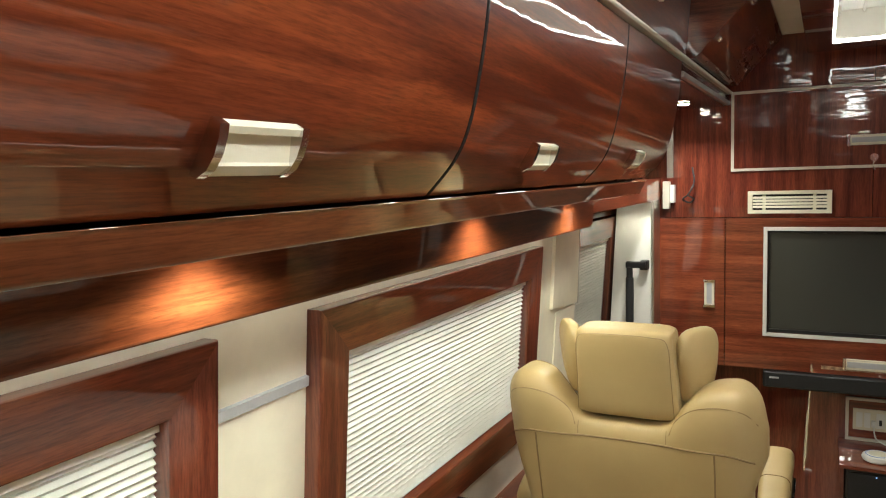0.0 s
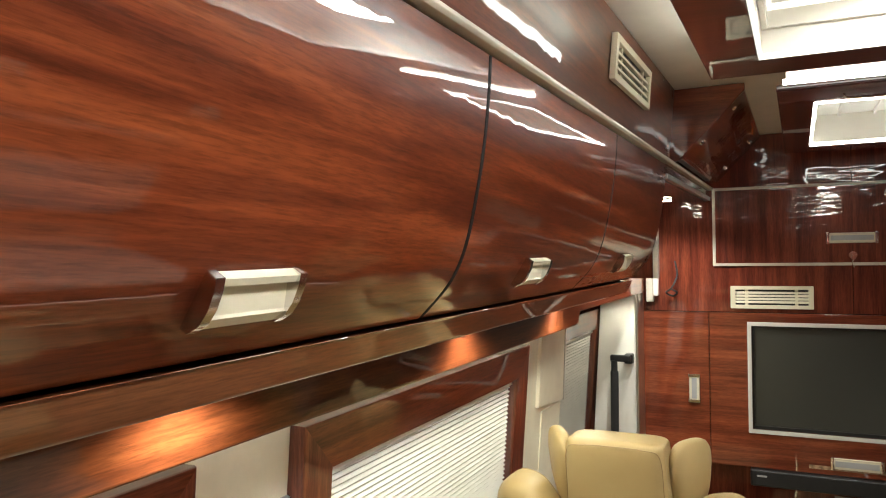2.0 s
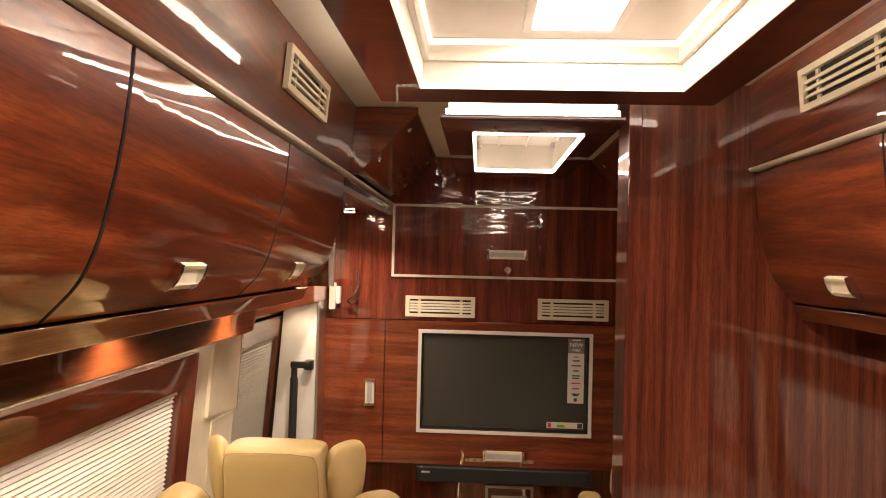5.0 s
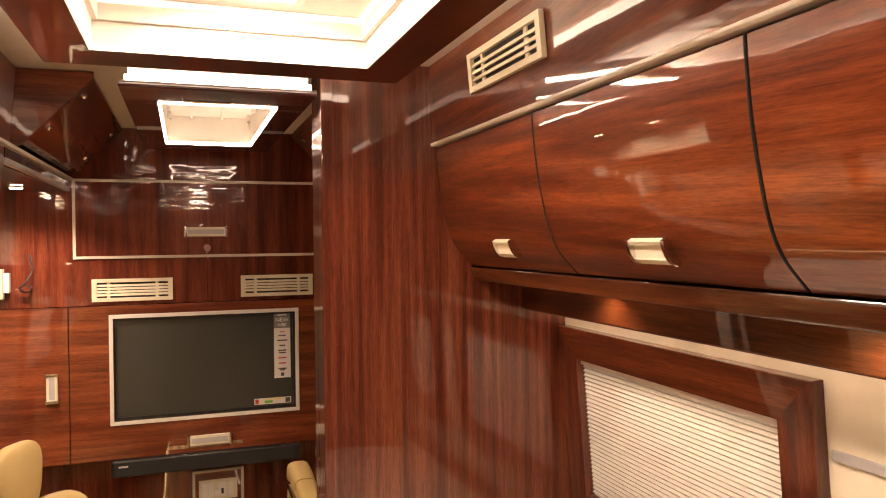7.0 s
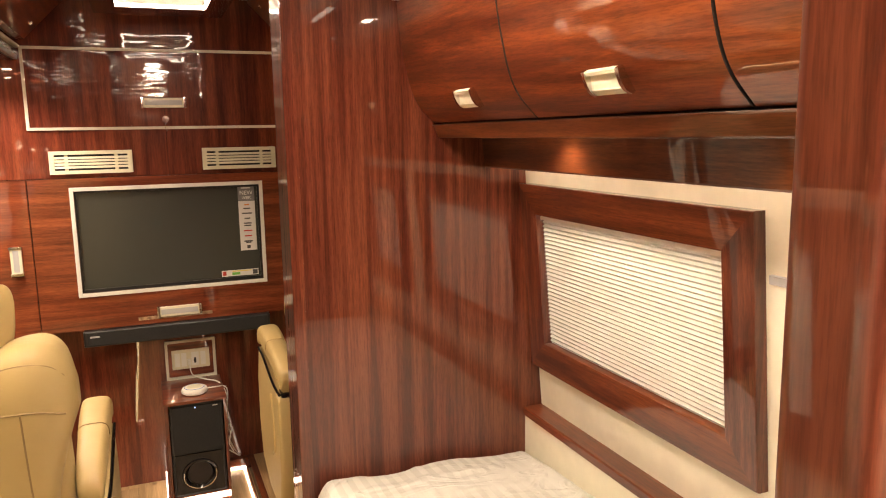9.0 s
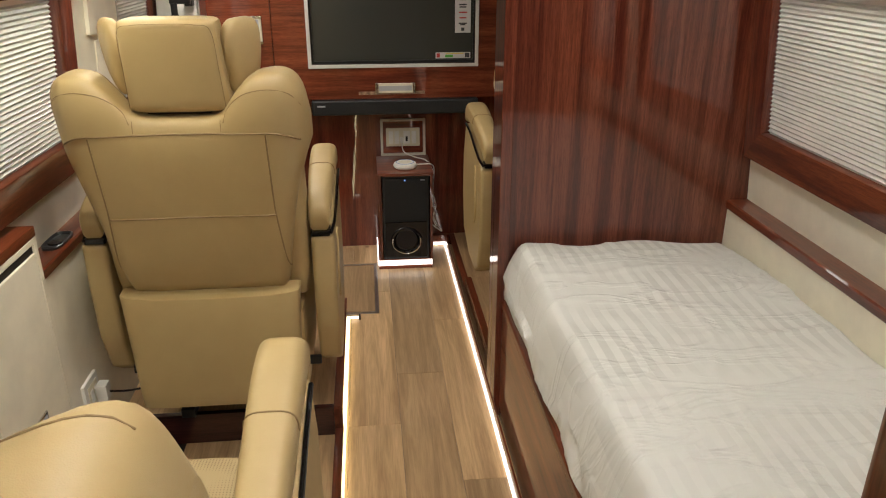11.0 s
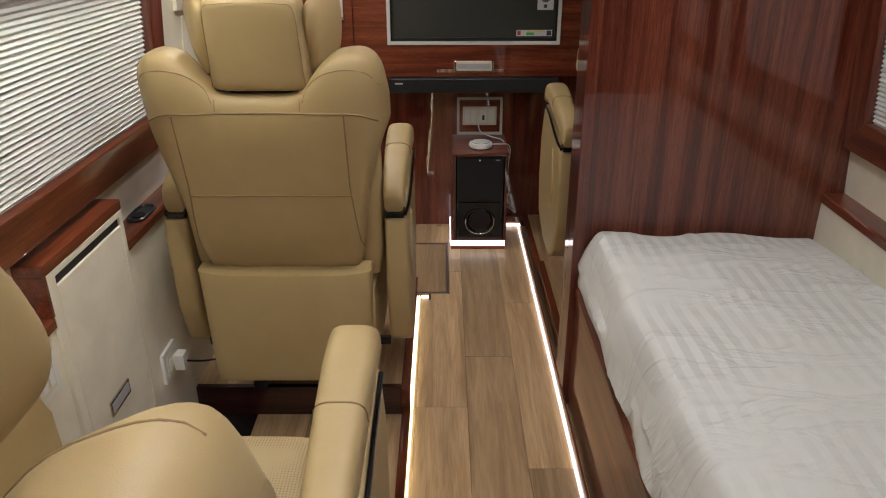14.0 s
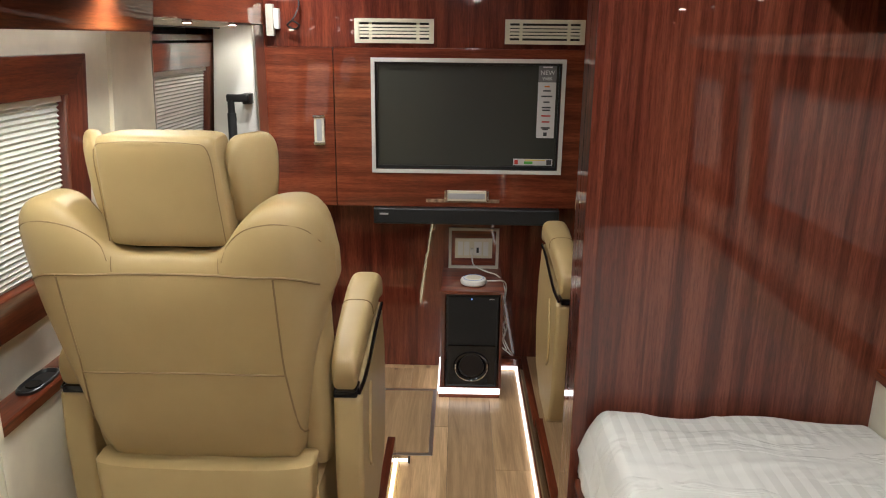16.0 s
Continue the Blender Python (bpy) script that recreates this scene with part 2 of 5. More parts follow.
SPOT = glow("spot_lens", (1.0, 0.86, 0.66), 25.0)
BLUE = glow("blue_diode", (0.1, 0.3, 1.0), 0.8)


def screen_mat():
    m, nt, p = mat("screen_glass")
    p.inputs["Base Color"].default_value = (0.046, 0.049, 0.043, 1)
    r = nt.nodes.new("ShaderNodeMapRange")
    r.inputs[3].default_value, r.inputs[4].default_value = 0.17, 0.20
    link(nt, tex_noise(nt, coords(nt, (1, 1, 1)), 30, 3), r.inputs[0])
    link(nt, r.outputs[0], p.inputs["Roughness"])
    return m


SCREEN = screen_mat()


# ---- building helpers ----
def part(name, bm, material, parent=None, label="", smooth=True):
    bmesh.ops.recalc_face_normals(bm, faces=bm.faces)
    me = bpy.data.meshes.new(name)
    bm.to_mesh(me)
    bm.free()
    if smooth:
        me.shade_smooth()
        me.set_sharp_from_angle(angle=radians(38))
    me.materials.append(material)
    ob = new(name, me)
    if parent is not None:
        ob.parent = parent
    if label:
        ob["label"] = label
    if smooth:
        wn = ob.modifiers.new("even_normals", "WEIGHTED_NORMAL")
        wn.keep_sharp, wn.weight = True, 80
    return ob


def thing(name, label, category, group="", kind="", at=(0, 0, 0)):
    ob = new(name)
    ob.location = at
    ob.empty_display_size = 0.05
    return tagged(ob, label, category, group, kind)


def box(x0, x1, y0, y1, z0, z1, bevel=0.0, seg=2, bm=None):
    out = bm or bmesh.new()
    b = bmesh.new() if bm else out
    bmesh.ops.create_cube(b, size=1)
    for v in b.verts:
        v.co = Vector((x0 + (v.co.x + 0.5) * (x1 - x0), y0 + (v.co.y + 0.5) * (y1 - y0), z0 + (v.co.z + 0.5) * (z1 - z0)))
    if bevel:
        bmesh.ops.bevel(b, geom=b.edges[:], offset=bevel, segments=seg, affect="EDGES", profile=0.6)
    if bm:
        me = bpy.data.meshes.new("tmp")
        b.to_mesh(me)
        b.free()
        out.from_mesh(me)
        bpy.data.meshes.remove(me)
    return out


def prism(points, axis, a0, a1, bevel=0.0, seg=2):
    """A closed outline pushed along an axis. Outline in the two other axes, in order xyz."""
    b = bmesh.new()

    def at(p, a):
        return {"x": (a, p[0], p[1]), "y": (p[0], a, p[1]), "z": (p[0], p[1], a)}[axis]
    lo = [b.verts.new(at(p, a0)) for p in points]
    hi = [b.verts.new(at(p, a1)) for p in points]
    n = len(points)
    b.faces.new(lo)
    b.faces.new(hi[::-1])
    for i in range(n):
        b.faces.new((lo[i], lo[(i + 1) % n], hi[(i + 1) % n], hi[i]))
    bmesh.ops.recalc_face_normals(b, faces=b.faces)
    if bevel:
        bmesh.ops.bevel(b, geom=b.edges[:], offset=bevel, segments=seg, affect="EDGES", profile=0.6)
    return b


def ring_box(axis, outer, inner, a0, a1, bevel=0.0):
    """A rectangular frame as four mitred boards; axis: the one that the frame faces. Rectangles as (u0, u1, v0, v1)."""
    b = bmesh.new()
    o = [(outer[0], outer[2]), (outer[1], outer[2]), (outer[1], outer[3]), (outer[0], outer[3])]
    i = [(inner[0], inner[2]), (inner[1], inner[2]), (inner[1], inner[3]), (inner[0], inner[3])]

    def at(p, a):
        return {"x": (a, p[0], p[1]), "y": (p[0], a, p[1]), "z": (p[0], p[1], a)}[axis]
    v = [[b.verts.new(at(p, a)) for p in pts] for pts, a in ((o, a0), (i, a0), (o, a1), (i, a1))]
    for k in range(4):
        j = (k + 1) % 4
        b.faces.new((v[0][k], v[0][j], v[1][j], v[1][k]))
        b.faces.new((v[2][k], v[2][j], v[3][j], v[3][k]))
        b.faces.new((v[0][k], v[0][j], v[2][j], v[2][k]))
        b.faces.new((v[1][k], v[1][j], v[3][j], v[3][k]))
    bmesh.ops.recalc_face_normals(b, faces=b.faces)
    if bevel:
        bmesh.ops.bevel(b, geom=b.edges[:], offset=bevel, segments=2, affect="EDGES", profile=0.6)
    return b


def tube(path, radius, seg=8, closed=False):
    b = bmesh.new()
    pts = [Vector(p) for p in path]
    rings = []
    for k, p in enumerate(pts):
        d = (pts[min(k + 1, len(pts) - 1)] - pts[max(k - 1, 0)]).normalized()
        up = Vector((0, 0, 1)) if abs(d.z) < 0.9 else Vector((1, 0, 0))
        s = d.cross(up).normalized()
        u = s.cross(d)
        rings.append([b.verts.new(p + radius * (math.cos(a) * s + math.sin(a) * u)) for a in [2 * math.pi * j / seg for j in range(seg)]])
    for r, q in zip(rings, rings[1:]):
        for j in range(seg):
            b.faces.new((r[j], r[(j + 1) % seg], q[(j + 1) % seg], q[j]))
    b.faces.new(rings[0][::-1])
    b.faces.new(rings[-1])
    return b


def bend(points, n=8):
    """A smooth line through the points."""
    pts = [Vector(p) for p in points]
    pts = [2 * pts[0] - pts[1]] + pts + [2 * pts[-1] - pts[-2]]
    out = []
    for i in range(1, len(pts) - 2):
        a, b, c, d = pts[i - 1:i + 3]
        for k in range(n):
            t = k / n
            out.append(0.5 * (2 * b + (c - a) * t + (2 * a - 5 * b + 4 * c - d) * t * t + (3 * b - a - 3 * c + d) * t ** 3))
    out.append(pts[-2])
    return out


def loft(rings):
    b = bmesh.new()
    rows = [[b.verts.new(p) for p in r] for r in rings]
    n = len(rows[0])
    for r, q in zip(rows, rows[1:]):
        for j in range(n):
            b.faces.new((r[j], r[(j + 1) % n], q[(j + 1) % n], q[j]))
    b.faces.new(rows[0][::-1])
    b.faces.new(rows[-1])
    return b


def squircle(n, e):
    out = []
    for k in range(n):
        a = 2 * math.pi * k / n
        c, s = math.cos(a), math.sin(a)
        out.append((math.copysign(abs(c) ** (2 / e), c), math.copysign(abs(s) ** (2 / e), s)))
    return out


def disc(x, y, z, r, h, axis="z", seg=24, r2=None):
    b = bmesh.new()
    bmesh.ops.create_cone(b, cap_ends=True, segments=seg, radius1=r, radius2=r if r2 is None else r2, depth=h)
    rot = {"z": Matrix(), "y": Matrix.Rotation(math.pi / 2, 4, "X"), "x": Matrix.Rotation(math.pi / 2, 4, "Y")}[axis]
    bmesh.ops.transform(b, matrix=Matrix.Translation((x, y, z)) @ rot, verts=b.verts)
    return b


def side(x, sign):
    """Mirrors a left-hand x to the other side of the van for sign 1."""
    return x if sign < 0 else 2 * CX - x


# ---- the shell ----
tagged(part("floor", box(-0.75, 1.7, REAR, 3.75, -0.09, -0.008), GAP), "thin dark base under the plank floor", "floor", kind="structure")
tagged(part("ceiling", box(-0.75, 1.7, REAR, 3.75, ROOF + 0.05, ROOF + 0.1), CEIL), "plain off-white ceiling lining", "ceiling", kind="structure")
# lower ceiling skin with the opening of the first tray
OPEN1 = (0.215, 0.735, -0.75, 1.695)
tagged(part("ceiling_skin", ring_box("z", (-0.6, 1.56, REAR, 3.75), OPEN1, ROOF, ROOF + 0.03), CEIL, smooth=False), "cream ceiling panel around the light tray", "ceiling", kind="structure")
tagged(part("wall_rear", box(-0.75, 1.7, REAR - 0.05, REAR, -0.05, 2.2), W_Z), "lacquered mahogany rear wall", "wall", kind="structure")


def wall_x(z):
    """The left side wall's inner face: it leans in towards the roof."""
    return -0.437 - 0.08 * (1.40 - z)


def side_wall(name, sign, holes):
    """A leaning cream wall with window openings, as strips between the openings."""
    b = bmesh.new()
    t = 0.05
    ys = sorted({REAR, 3.75, *[y for h in holes for y in h[:2]]})
    zs = sorted({-0.05, 2.15, *[z for h in holes for z in h[2:]]})
    for y0, y1 in zip(ys, ys[1:]):
        for z0, z1 in zip(zs, zs[1:]):
            if any(h[0] - 1e-6 <= y0 and y1 <= h[1] + 1e-6 and h[2] - 1e-6 <= z0 and z1 <= h[3] + 1e-6 for h in holes):
                continue
            pts = [(wall_x(z0) - t, z0), (wall_x(z0), z0), (wall_x(z1), z1), (wall_x(z1) - t, z1)]
            q = prism([(side(x, sign), z) for x, z in pts], "y", y0, y1)
            me = bpy.data.meshes.new("tmp")
            q.to_mesh(me)
            q.free()
            b.from_mesh(me)
            bpy.data.meshes.remove(me)
    bmesh.ops.remove_doubles(b, verts=b.verts, dist=1e-4)
    return tagged(part(name, b, CREAM, smooth=False), "smooth cream side panel leaning towards the roof", "wall", kind="structure")


LWIN = [(1.148, 2.203, 0.842, 1.388), (-0.13, 0.925, 0.842, 1.388)]
RWIN = [(1.178, 2.075, 0.845, 1.396), (0.4, 0.98, 0.845, 1.396)]
DOORHOLE = (2.64, 3.42, 0.05, 1.475)
side_wall("wall_left", -1, [(w[0] + 0.06, w[1] - 0.06, w[2] + 0.06, w[3] - 0.06) for w in LWIN] + [DOORHOLE])
side_wall("wall_right", 1, [(w[0] + 0.06, w[1] - 0.06, w[2] + 0.06, w[3] - 0.06) for w in RWIN])
# outer skin that closes the openings
for nm, sg in (("outer_skin_left", -1), ("outer_skin_right", 1)):
    xs = sorted((side(-0.72, sg), side(-0.68, sg)))
    tagged(part(nm, box(xs[0], xs[1], REAR, 3.75, -0.05, 2.2), WHITE), "white outer body panel", "wall", kind="structure")


def lean(back, sign, x, y, z):
    return side(wall_x(z) + x + (back), sign), y, z


def window(name, sign, w, label, depth=0.028, group="van windows", off=0.0):
    """A mitred mahogany frame on the leaning wall with a pleated blind behind it."""
    y0, y1, z0, z1 = w
    root = thing(name, label, "window", group, at=(side(wall_x(z0), sign), (y0 + y1) / 2, z0))
    fw = 0.088
    corners_o = [(y0, z0), (y1, z0), (y1, z1), (y0, z1)]
    corners_i = [(y0 + fw, z0 + fw), (y1 - fw, z0 + fw), (y1 - fw, z1 - fw), (y0 + fw, z1 - fw)]
    names = ("bottom_rail", "stile", "top_rail", "stile")
    for k in range(4):
        j = (k + 1) % 4
        b = bmesh.new()
        # outline of the rail's section: wall edge, raised round shoulder, falling inner face
        prof = [(0.0, -0.012), (0.0, depth * 0.80), (0.018, depth * 0.95), (0.05, depth), (0.45, depth * 1.03), (0.93, depth * 0.98), (0.97, depth * 0.92), (0.99, depth * 0.75), (1.0, depth * 0.5), (1.0, -0.045)]
        rows = []
        for u in (0, 1):
            co, ci = (corners_o[k], corners_i[k]) if u == 0 else (corners_o[j], corners_i[j])
            row = []
            for f, d in prof:
                yy, zz = co[0] + (ci[0] - co[0]) * f, co[1] + (ci[1] - co[1]) * f
                row.append(b.verts.new(Vector(lean(off, sign, d, yy, zz)) - root.location))
            rows.append(row)
        for i in range(len(prof)):
            i2 = (i + 1) % len(prof)
            b.faces.new((rows[0][i], rows[0][i2], rows[1][i2], rows[1][i]))
        b.faces.new(rows[0])
        b.faces.new(rows[1][::-1])
        part(names[k], b, W_TRIM if k in (0, 2) else W_Z, root)
    # pleats
    b = bmesh.new()
    zi0, zi1 = z0 + fw - 0.01, z1 - fw + 0.01
    n = max(10, int((zi1 - zi0) / 0.0115))
    rows = []
    for k in range(2 * n + 1):
        z = zi0 + (zi1 - zi0) * k / (2 * n)
        d = 0.002 + (0.0045 if k % 2 else -0.002)
        rows.append([b.verts.new(Vector(lean(off, sign, d, y, z)) - root.location) for y in (y0 + fw - 0.01, y1 - fw + 0.01)])
    for r, q in zip(rows, rows[1:]):
        b.faces.new((r[0], r[1], q[1], q[0]))
    bl = part("blind", b, BLIND, root, "closed white pleated blind", smooth=False)
    hb = prism([(lean(off, sign, -0.004, 0, zi1 - 0.02)[0] - root.location.x, zi1 - 0.022 - root.location.z), (lean(off, sign, 0.0105, 0, zi1)[0] - root.location.x, zi1 - 0.022 - root.location.z),
                (lean(off, sign, 0.0105, 0, zi1)[0] - root.location.x, zi1 - root.location.z), (lean(off, sign, -0.004, 0, zi1)[0] - root.location.x, zi1 - root.location.z)], "y", y0 + fw - root.location.y, y1 - fw - root.location.y)
    part("head_rail", hb, WHITE, root)
    return root


for w in LWIN:
    window("window", -1, w, "closed white pleated blind in a glossy mahogany frame")
for w in RWIN:
    window("window", 1, w, "closed white pleated blind in a glossy mahogany frame")

# grey strip between the windows
for sg, segs in ((-1, [(0.935, 1.15)]), (1, [(0.985, 1.165)])):
    for y0, y1 in segs:
        z = 1.27
        pts = [(side(wall_x(z - 0.011) - 0.004, sg), z - 0.011), (side(wall_x(z - 0.009) + 0.006, sg), z - 0.008), (side(wall_x(z + 0.009) + 0.006, sg), z + 0.008), (side(wall_x(z + 0.011) - 0.004, sg), z + 0.011)]
        tagged(part("trim", prism(pts, "y", y0, y1), GREYTRIM), "slim grey strip along the cream wall", "trim", kind="structure")

# ---- overhead cabinets ----
TOPX, BOTX = -0.047, -0.155
DOORPROF = [(-0.050, 1.886), (-0.053, 1.84), (-0.060, 1.78), (-0.071, 1.72), (-0.086, 1.66), (-0.108, 1.615), (-0.150, 1.570)]


def smooth_profile(points, n=6):
    return [(p.x, p.z) for p in bend([(x, 0, z) for x, z in points], n)]


def cup_handle(parent, sign, y, px, pz, nx, nz, w=0.094, h=0.046):
    """A pale recessed pull with chromed ends, set on a sloping door at (px, pz) with outward normal (nx, nz)."""
    tz = Vector((nz * -1, nx))
    if tz.y < 0:
        tz = -tz
    nrm = Vector((nx, nz))

    def at(u, d, yy):
        q = Vector((px, pz)) + tz * u + nrm * d
        return (side(q.x, sign), yy, q.y)
    prof = [(-h / 2, 0.001), (-h / 2, 0.006), (-h / 2 + 0.013, 0.013), (-h / 2 + 0.015, 0.011), (h / 2 - 0.010, 0.0025), (h / 2 - 0.007, 0.010), (h / 2 - 0.001, 0.010), (h / 2, 0.001)]
    body = loft([[at(u, d, yy) for u, d in prof] for yy in (y - w / 2, y + w / 2)])
    hd = part("handle", body, IVORY, parent, "pale recessed pull with chrome ends", smooth=False)
    for s in (-1, 1):
        y0 = y + s * w / 2
        pr = [(-h / 2 - 0.001, 0.0005), (-h / 2 - 0.001, 0.008), (-h / 2 + 0.010, 0.0145), (0, 0.016), (h / 2 - 0.008, 0.014), (h / 2 + 0.001, 0.011), (h / 2 + 0.001, 0.0005)]
        e = loft([[at(u, d, y0 + s * yy) for u, d in pr] for yy in (-0.0045, 0.0045)])
        part("handle_end", e, CHROME, hd)


def overhead(sign, y0, y1, hy, label):
    root = thing("overhead_cabinet", label, "cabinet", "overhead cabinets")
    prof = smooth_profile(DOORPROF)
    g = 0.0032 if sign < 0 else 0.0018
    # carcass just behind the doors
    back = [(x - 0.022, z) for x, z in prof]
    outline = back + [(-0.19, 1.565), (-0.42, 1.565), (-0.42, 1.886)]
    part("body", prism([(side(x, sign), z) for x, z in outline], "y", y0 + 0.001, y1 - 0.001), GAP, root, smooth=False)
    skin = prof + [(x - 0.02, z) for x, z in prof[::-1]]
    d = prism([(side(x, sign), z) for x, z in skin], "y", y0 + g, y1 - g, 0.0018, 1)
    door = part("door", d, W_Y if sign < 0 else W_YR, root)
    # door ends coloured near black, standing in for shade in the gaps
    door.data.materials.append(GAP)
    for f in door.data.polygons:
        if abs(f.normal.y) > 0.5:
            f.material_index = 1
    i = min(range(len(prof)), key=lambda k: abs(prof[k][1] - 1.622))
    dx, dz = prof[i + 1][0] - prof[i - 1][0], prof[i + 1][1] - prof[i - 1][1]
    ln = math.hypot(dx, dz)
    nx, nz = -dz / ln, dx / ln
    cup_handle(door, sign, hy, prof[i][0], prof[i][1], nx, nz)
    return root


for y0, y1, hy in ((-0.36, 0.34, 0.0), (0.34, 1.035, 0.658), (1.035, 1.715, 1.315), (1.715, 2.33, 1.965)):
    overhead(-1, y0, y1, hy, "glossy mahogany overhead cabinet with a curved door and pale pull")
for y0, y1, hy in ((0.38, 0.925, 0.64), (0.925, 1.50, 1.182), (1.50, 2.078, 1.730)):
    overhead(1, y0, y1, hy, "glossy mahogany overhead cabinet with a curved door and pale pull")

for sg, ya, yb in ((-1, -0.36, 2.33), (1, 0.38, PART)):
    # pale strip above the doors, vent board, lip and lamp board below
    tagged(part("trim", prism([(side(x, sg), z) for x, z in ((-0.066, 1.889), (-0.040, 1.889), (-0.036, 1.893), (-0.036, 1.898), (-0.066, 1.900))], "y", ya, (FRONT if sg < 0 else yb), 0.001, 1), EDGE),
           "pale metal edging above the overhead doors", "trim", kind="structure")
    tagged(part("vent_board", prism([(side(x, sg), z) for x, z in ((-0.052, 1.901), (-0.034, ROOF - 0.002), (-0.06, ROOF - 0.002), (-0.075, 1.901))], "y", ya, yb if sg > 0 else 2.395), W_Y), "glossy mahogany board below the ceiling", "trim", kind="structure")
    tagged(part("lip", prism([(side(x, sg), z) for x, z in ((-0.146, 1.566), (-0.150, 1.562), (-0.164, 1.532), (-0.167, 1.529), (-0.172, 1.529), (-0.173, 1.5395), (-0.30, 1.5395), (-0.30, 1.562))], "y", ya, yb, 0.001, 1), W_LAMP), "glossy mahogany lip under the overhead cabinets", "trim", kind="structure")
    tagged(part("lamp_board", prism([(side(x, sg), z) for x, z in ((-0.296, 1.5380), (-0.304, 1.449 if sg > 0 else 1.440), (-0.308, 1.445 if sg > 0 else 1.435), (-0.322, 1.445 if sg > 0 else 1.435), (-0.322, 1.5380))], "y", ya, 2.33 if sg < 0 else yb), W_LAMP), "dark lacquered board with spot lamps above the windows", "trim", kind="structure")

    # light hidden behind the lamp board, which washes the wall and the window head
    cove = thing("cove_light", "slim warm white light strip hidden behind the lamp board", "strip light", "cove lights")
    part("tube", prism([(side(x, sg), z) for x, z in ((-0.326, 1.470), (-0.338, 1.470), (-0.338, 1.478), (-0.326, 1.478))], "y", ya + 0.02, (2.30 if sg < 0 else yb - 0.01)), LED_COVE, cove)
    part("channel", prism([(side(x, sg), z) for x, z in ((-0.3225, 1.4785), (-0.342, 1.4785), (-0.342, 1.490), (-0.3225, 1.490))], "y", ya + 0.02, (2.30 if sg < 0 else yb - 0.01)), ALU, cove)


def spot_lamp(x, y, z, sign, power):
    root = thing("spot_lamp", "small chromed recessed spot lamp under the cabinet lip", "lamp", "cabinet spot lamps", at=(side(x, sign), y, z))
    part("bezel", disc(0, 0, -0.003, 0.016, 0.005, r2=0.014), CHROME, root)
    part("lens", disc(0, 0, -0.006, 0.011, 0.002), SPOT, root)
    l = bpy.data.lights.new("spot_light", "SPOT")
    l.energy, l.color, l.spot_size, l.spot_blend, l.shadow_soft_size = power, (1.0, 0.93, 0.70), radians(155), 0.7, 0.012
    ob = new("spot_light", l)
    ob.parent = root
    ob.location = (0, 0, -0.014)
    return root


for y in (0.78, 1.49, 2.08):
    spot_lamp(-0.243, y, 1.5392, -1, 3.0)
for y in (0.91, 1.61):
    spot_lamp(-0.243, y, 1.5392, 1, 0.9)


def vent(name, centre, w, h, axis, sign, tilt, label, group, bars=3):
    """A louvred ivory grille; w along the wall. axis x: hangs on a side wall; axis y: on the front wall."""
    root = thing(name, label, "vent", group)
    fr = ring_box("y", (-w / 2, w / 2, -h / 2, h / 2), (-w / 2 + 0.018, w / 2 - 0.018, -h / 2 + 0.014, h / 2 - 0.014), -0.012, 0.0, 0.0015)
    part("frame", fr, IVORY, root)
    part("backing", box(-w / 2 + 0.012, w / 2 - 0.012, -0.001, 0.004, -h / 2 + 0.01, h / 2 - 0.01), GAP, root)
    ih = h - 0.028
    for k in range(bars):
        z = -ih / 2 + ih * (k + 1) / (bars + 1)
        part("slat", prism([(-0.009, z - 0.0045), (-0.006, z + 0.0035), (0.0, z + 0.0045), (-0.001, z - 0.0035)], "x", -w / 2 + 0.016, w / 2 - 0.016), IVORY, root)
    for s in (-1, 1):
        part("divider", box(s * w * 0.3 - 0.006, s * w * 0.3 + 0.006, -0.006, -0.001, -ih / 2, ih / 2), IVORY, root)
    turn = {"y": 0.0, "x": 90.0 if sign < 0 else -90.0}[axis]
    root.matrix_basis = Matrix.Translation(centre) @ Matrix.Rotation(radians(turn), 4, "Z") @ Matrix.Rotation(radians(tilt), 4, "X")
    return root


vent("air_vent", (-0.040, 1.80, 2.020), 0.36, 0.088, "x", -1, 5, "ivory louvred air vent on the mahogany board", "side air vents")
vent("air_vent", (side(-0.040, 1), 1.60, 2.018), 0.36, 0.088, "x", 1, 5, "ivory louvred air vent on the mahogany board", "side air vents")
vent("wall_vent", (0.176, FRONT - 0.001, 1.452), 0.302, 0.09, "y", 0, 0, "ivory slatted wall vent above the television", "front wall vents", 4)
vent("wall_vent", (0.748, FRONT - 0.001, 1.453), 0.302, 0.09, "y", 0, 0, "ivory slatted wall vent above the television", "front wall vents", 4)

# ---- front wall ----
tagged(part("wall_front", box(-0.75, 1.7, LOWER, LOWER + 0.05, -0.05, 2.2), W_LOW), "glossy mahogany front wall with upright grain", "wall", kind="structure")
tagged(part("front_panel", box(0.4635, 1.45, FRONT, LOWER - 0.003, 1.392, ROOF - 0.002, bm=box(-0.335, 0.4610, FRONT, LOWER - 0.003, 1.392, ROOF - 0.002)), W_FRONT), "glossy dark mahogany panel above the television", "wall", kind="structure")

locker = thing("wall_locker", "wide glossy mahogany locker door framed with pale edging", "cabinet")
part("door", box(-0.032, 0.985, FRONT - 0.006, FRONT - 0.0005, 1.588, 1.886, 0.001, 1), W_FRONT, locker)
part("edging", ring_box("y", (-0.040, 0.993, 1.578, 1.896), (-0.029, 0.982, 1.589, 1.885), FRONT - 0.011, FRONT - 0.0005, 0.0015), EDGE, locker)


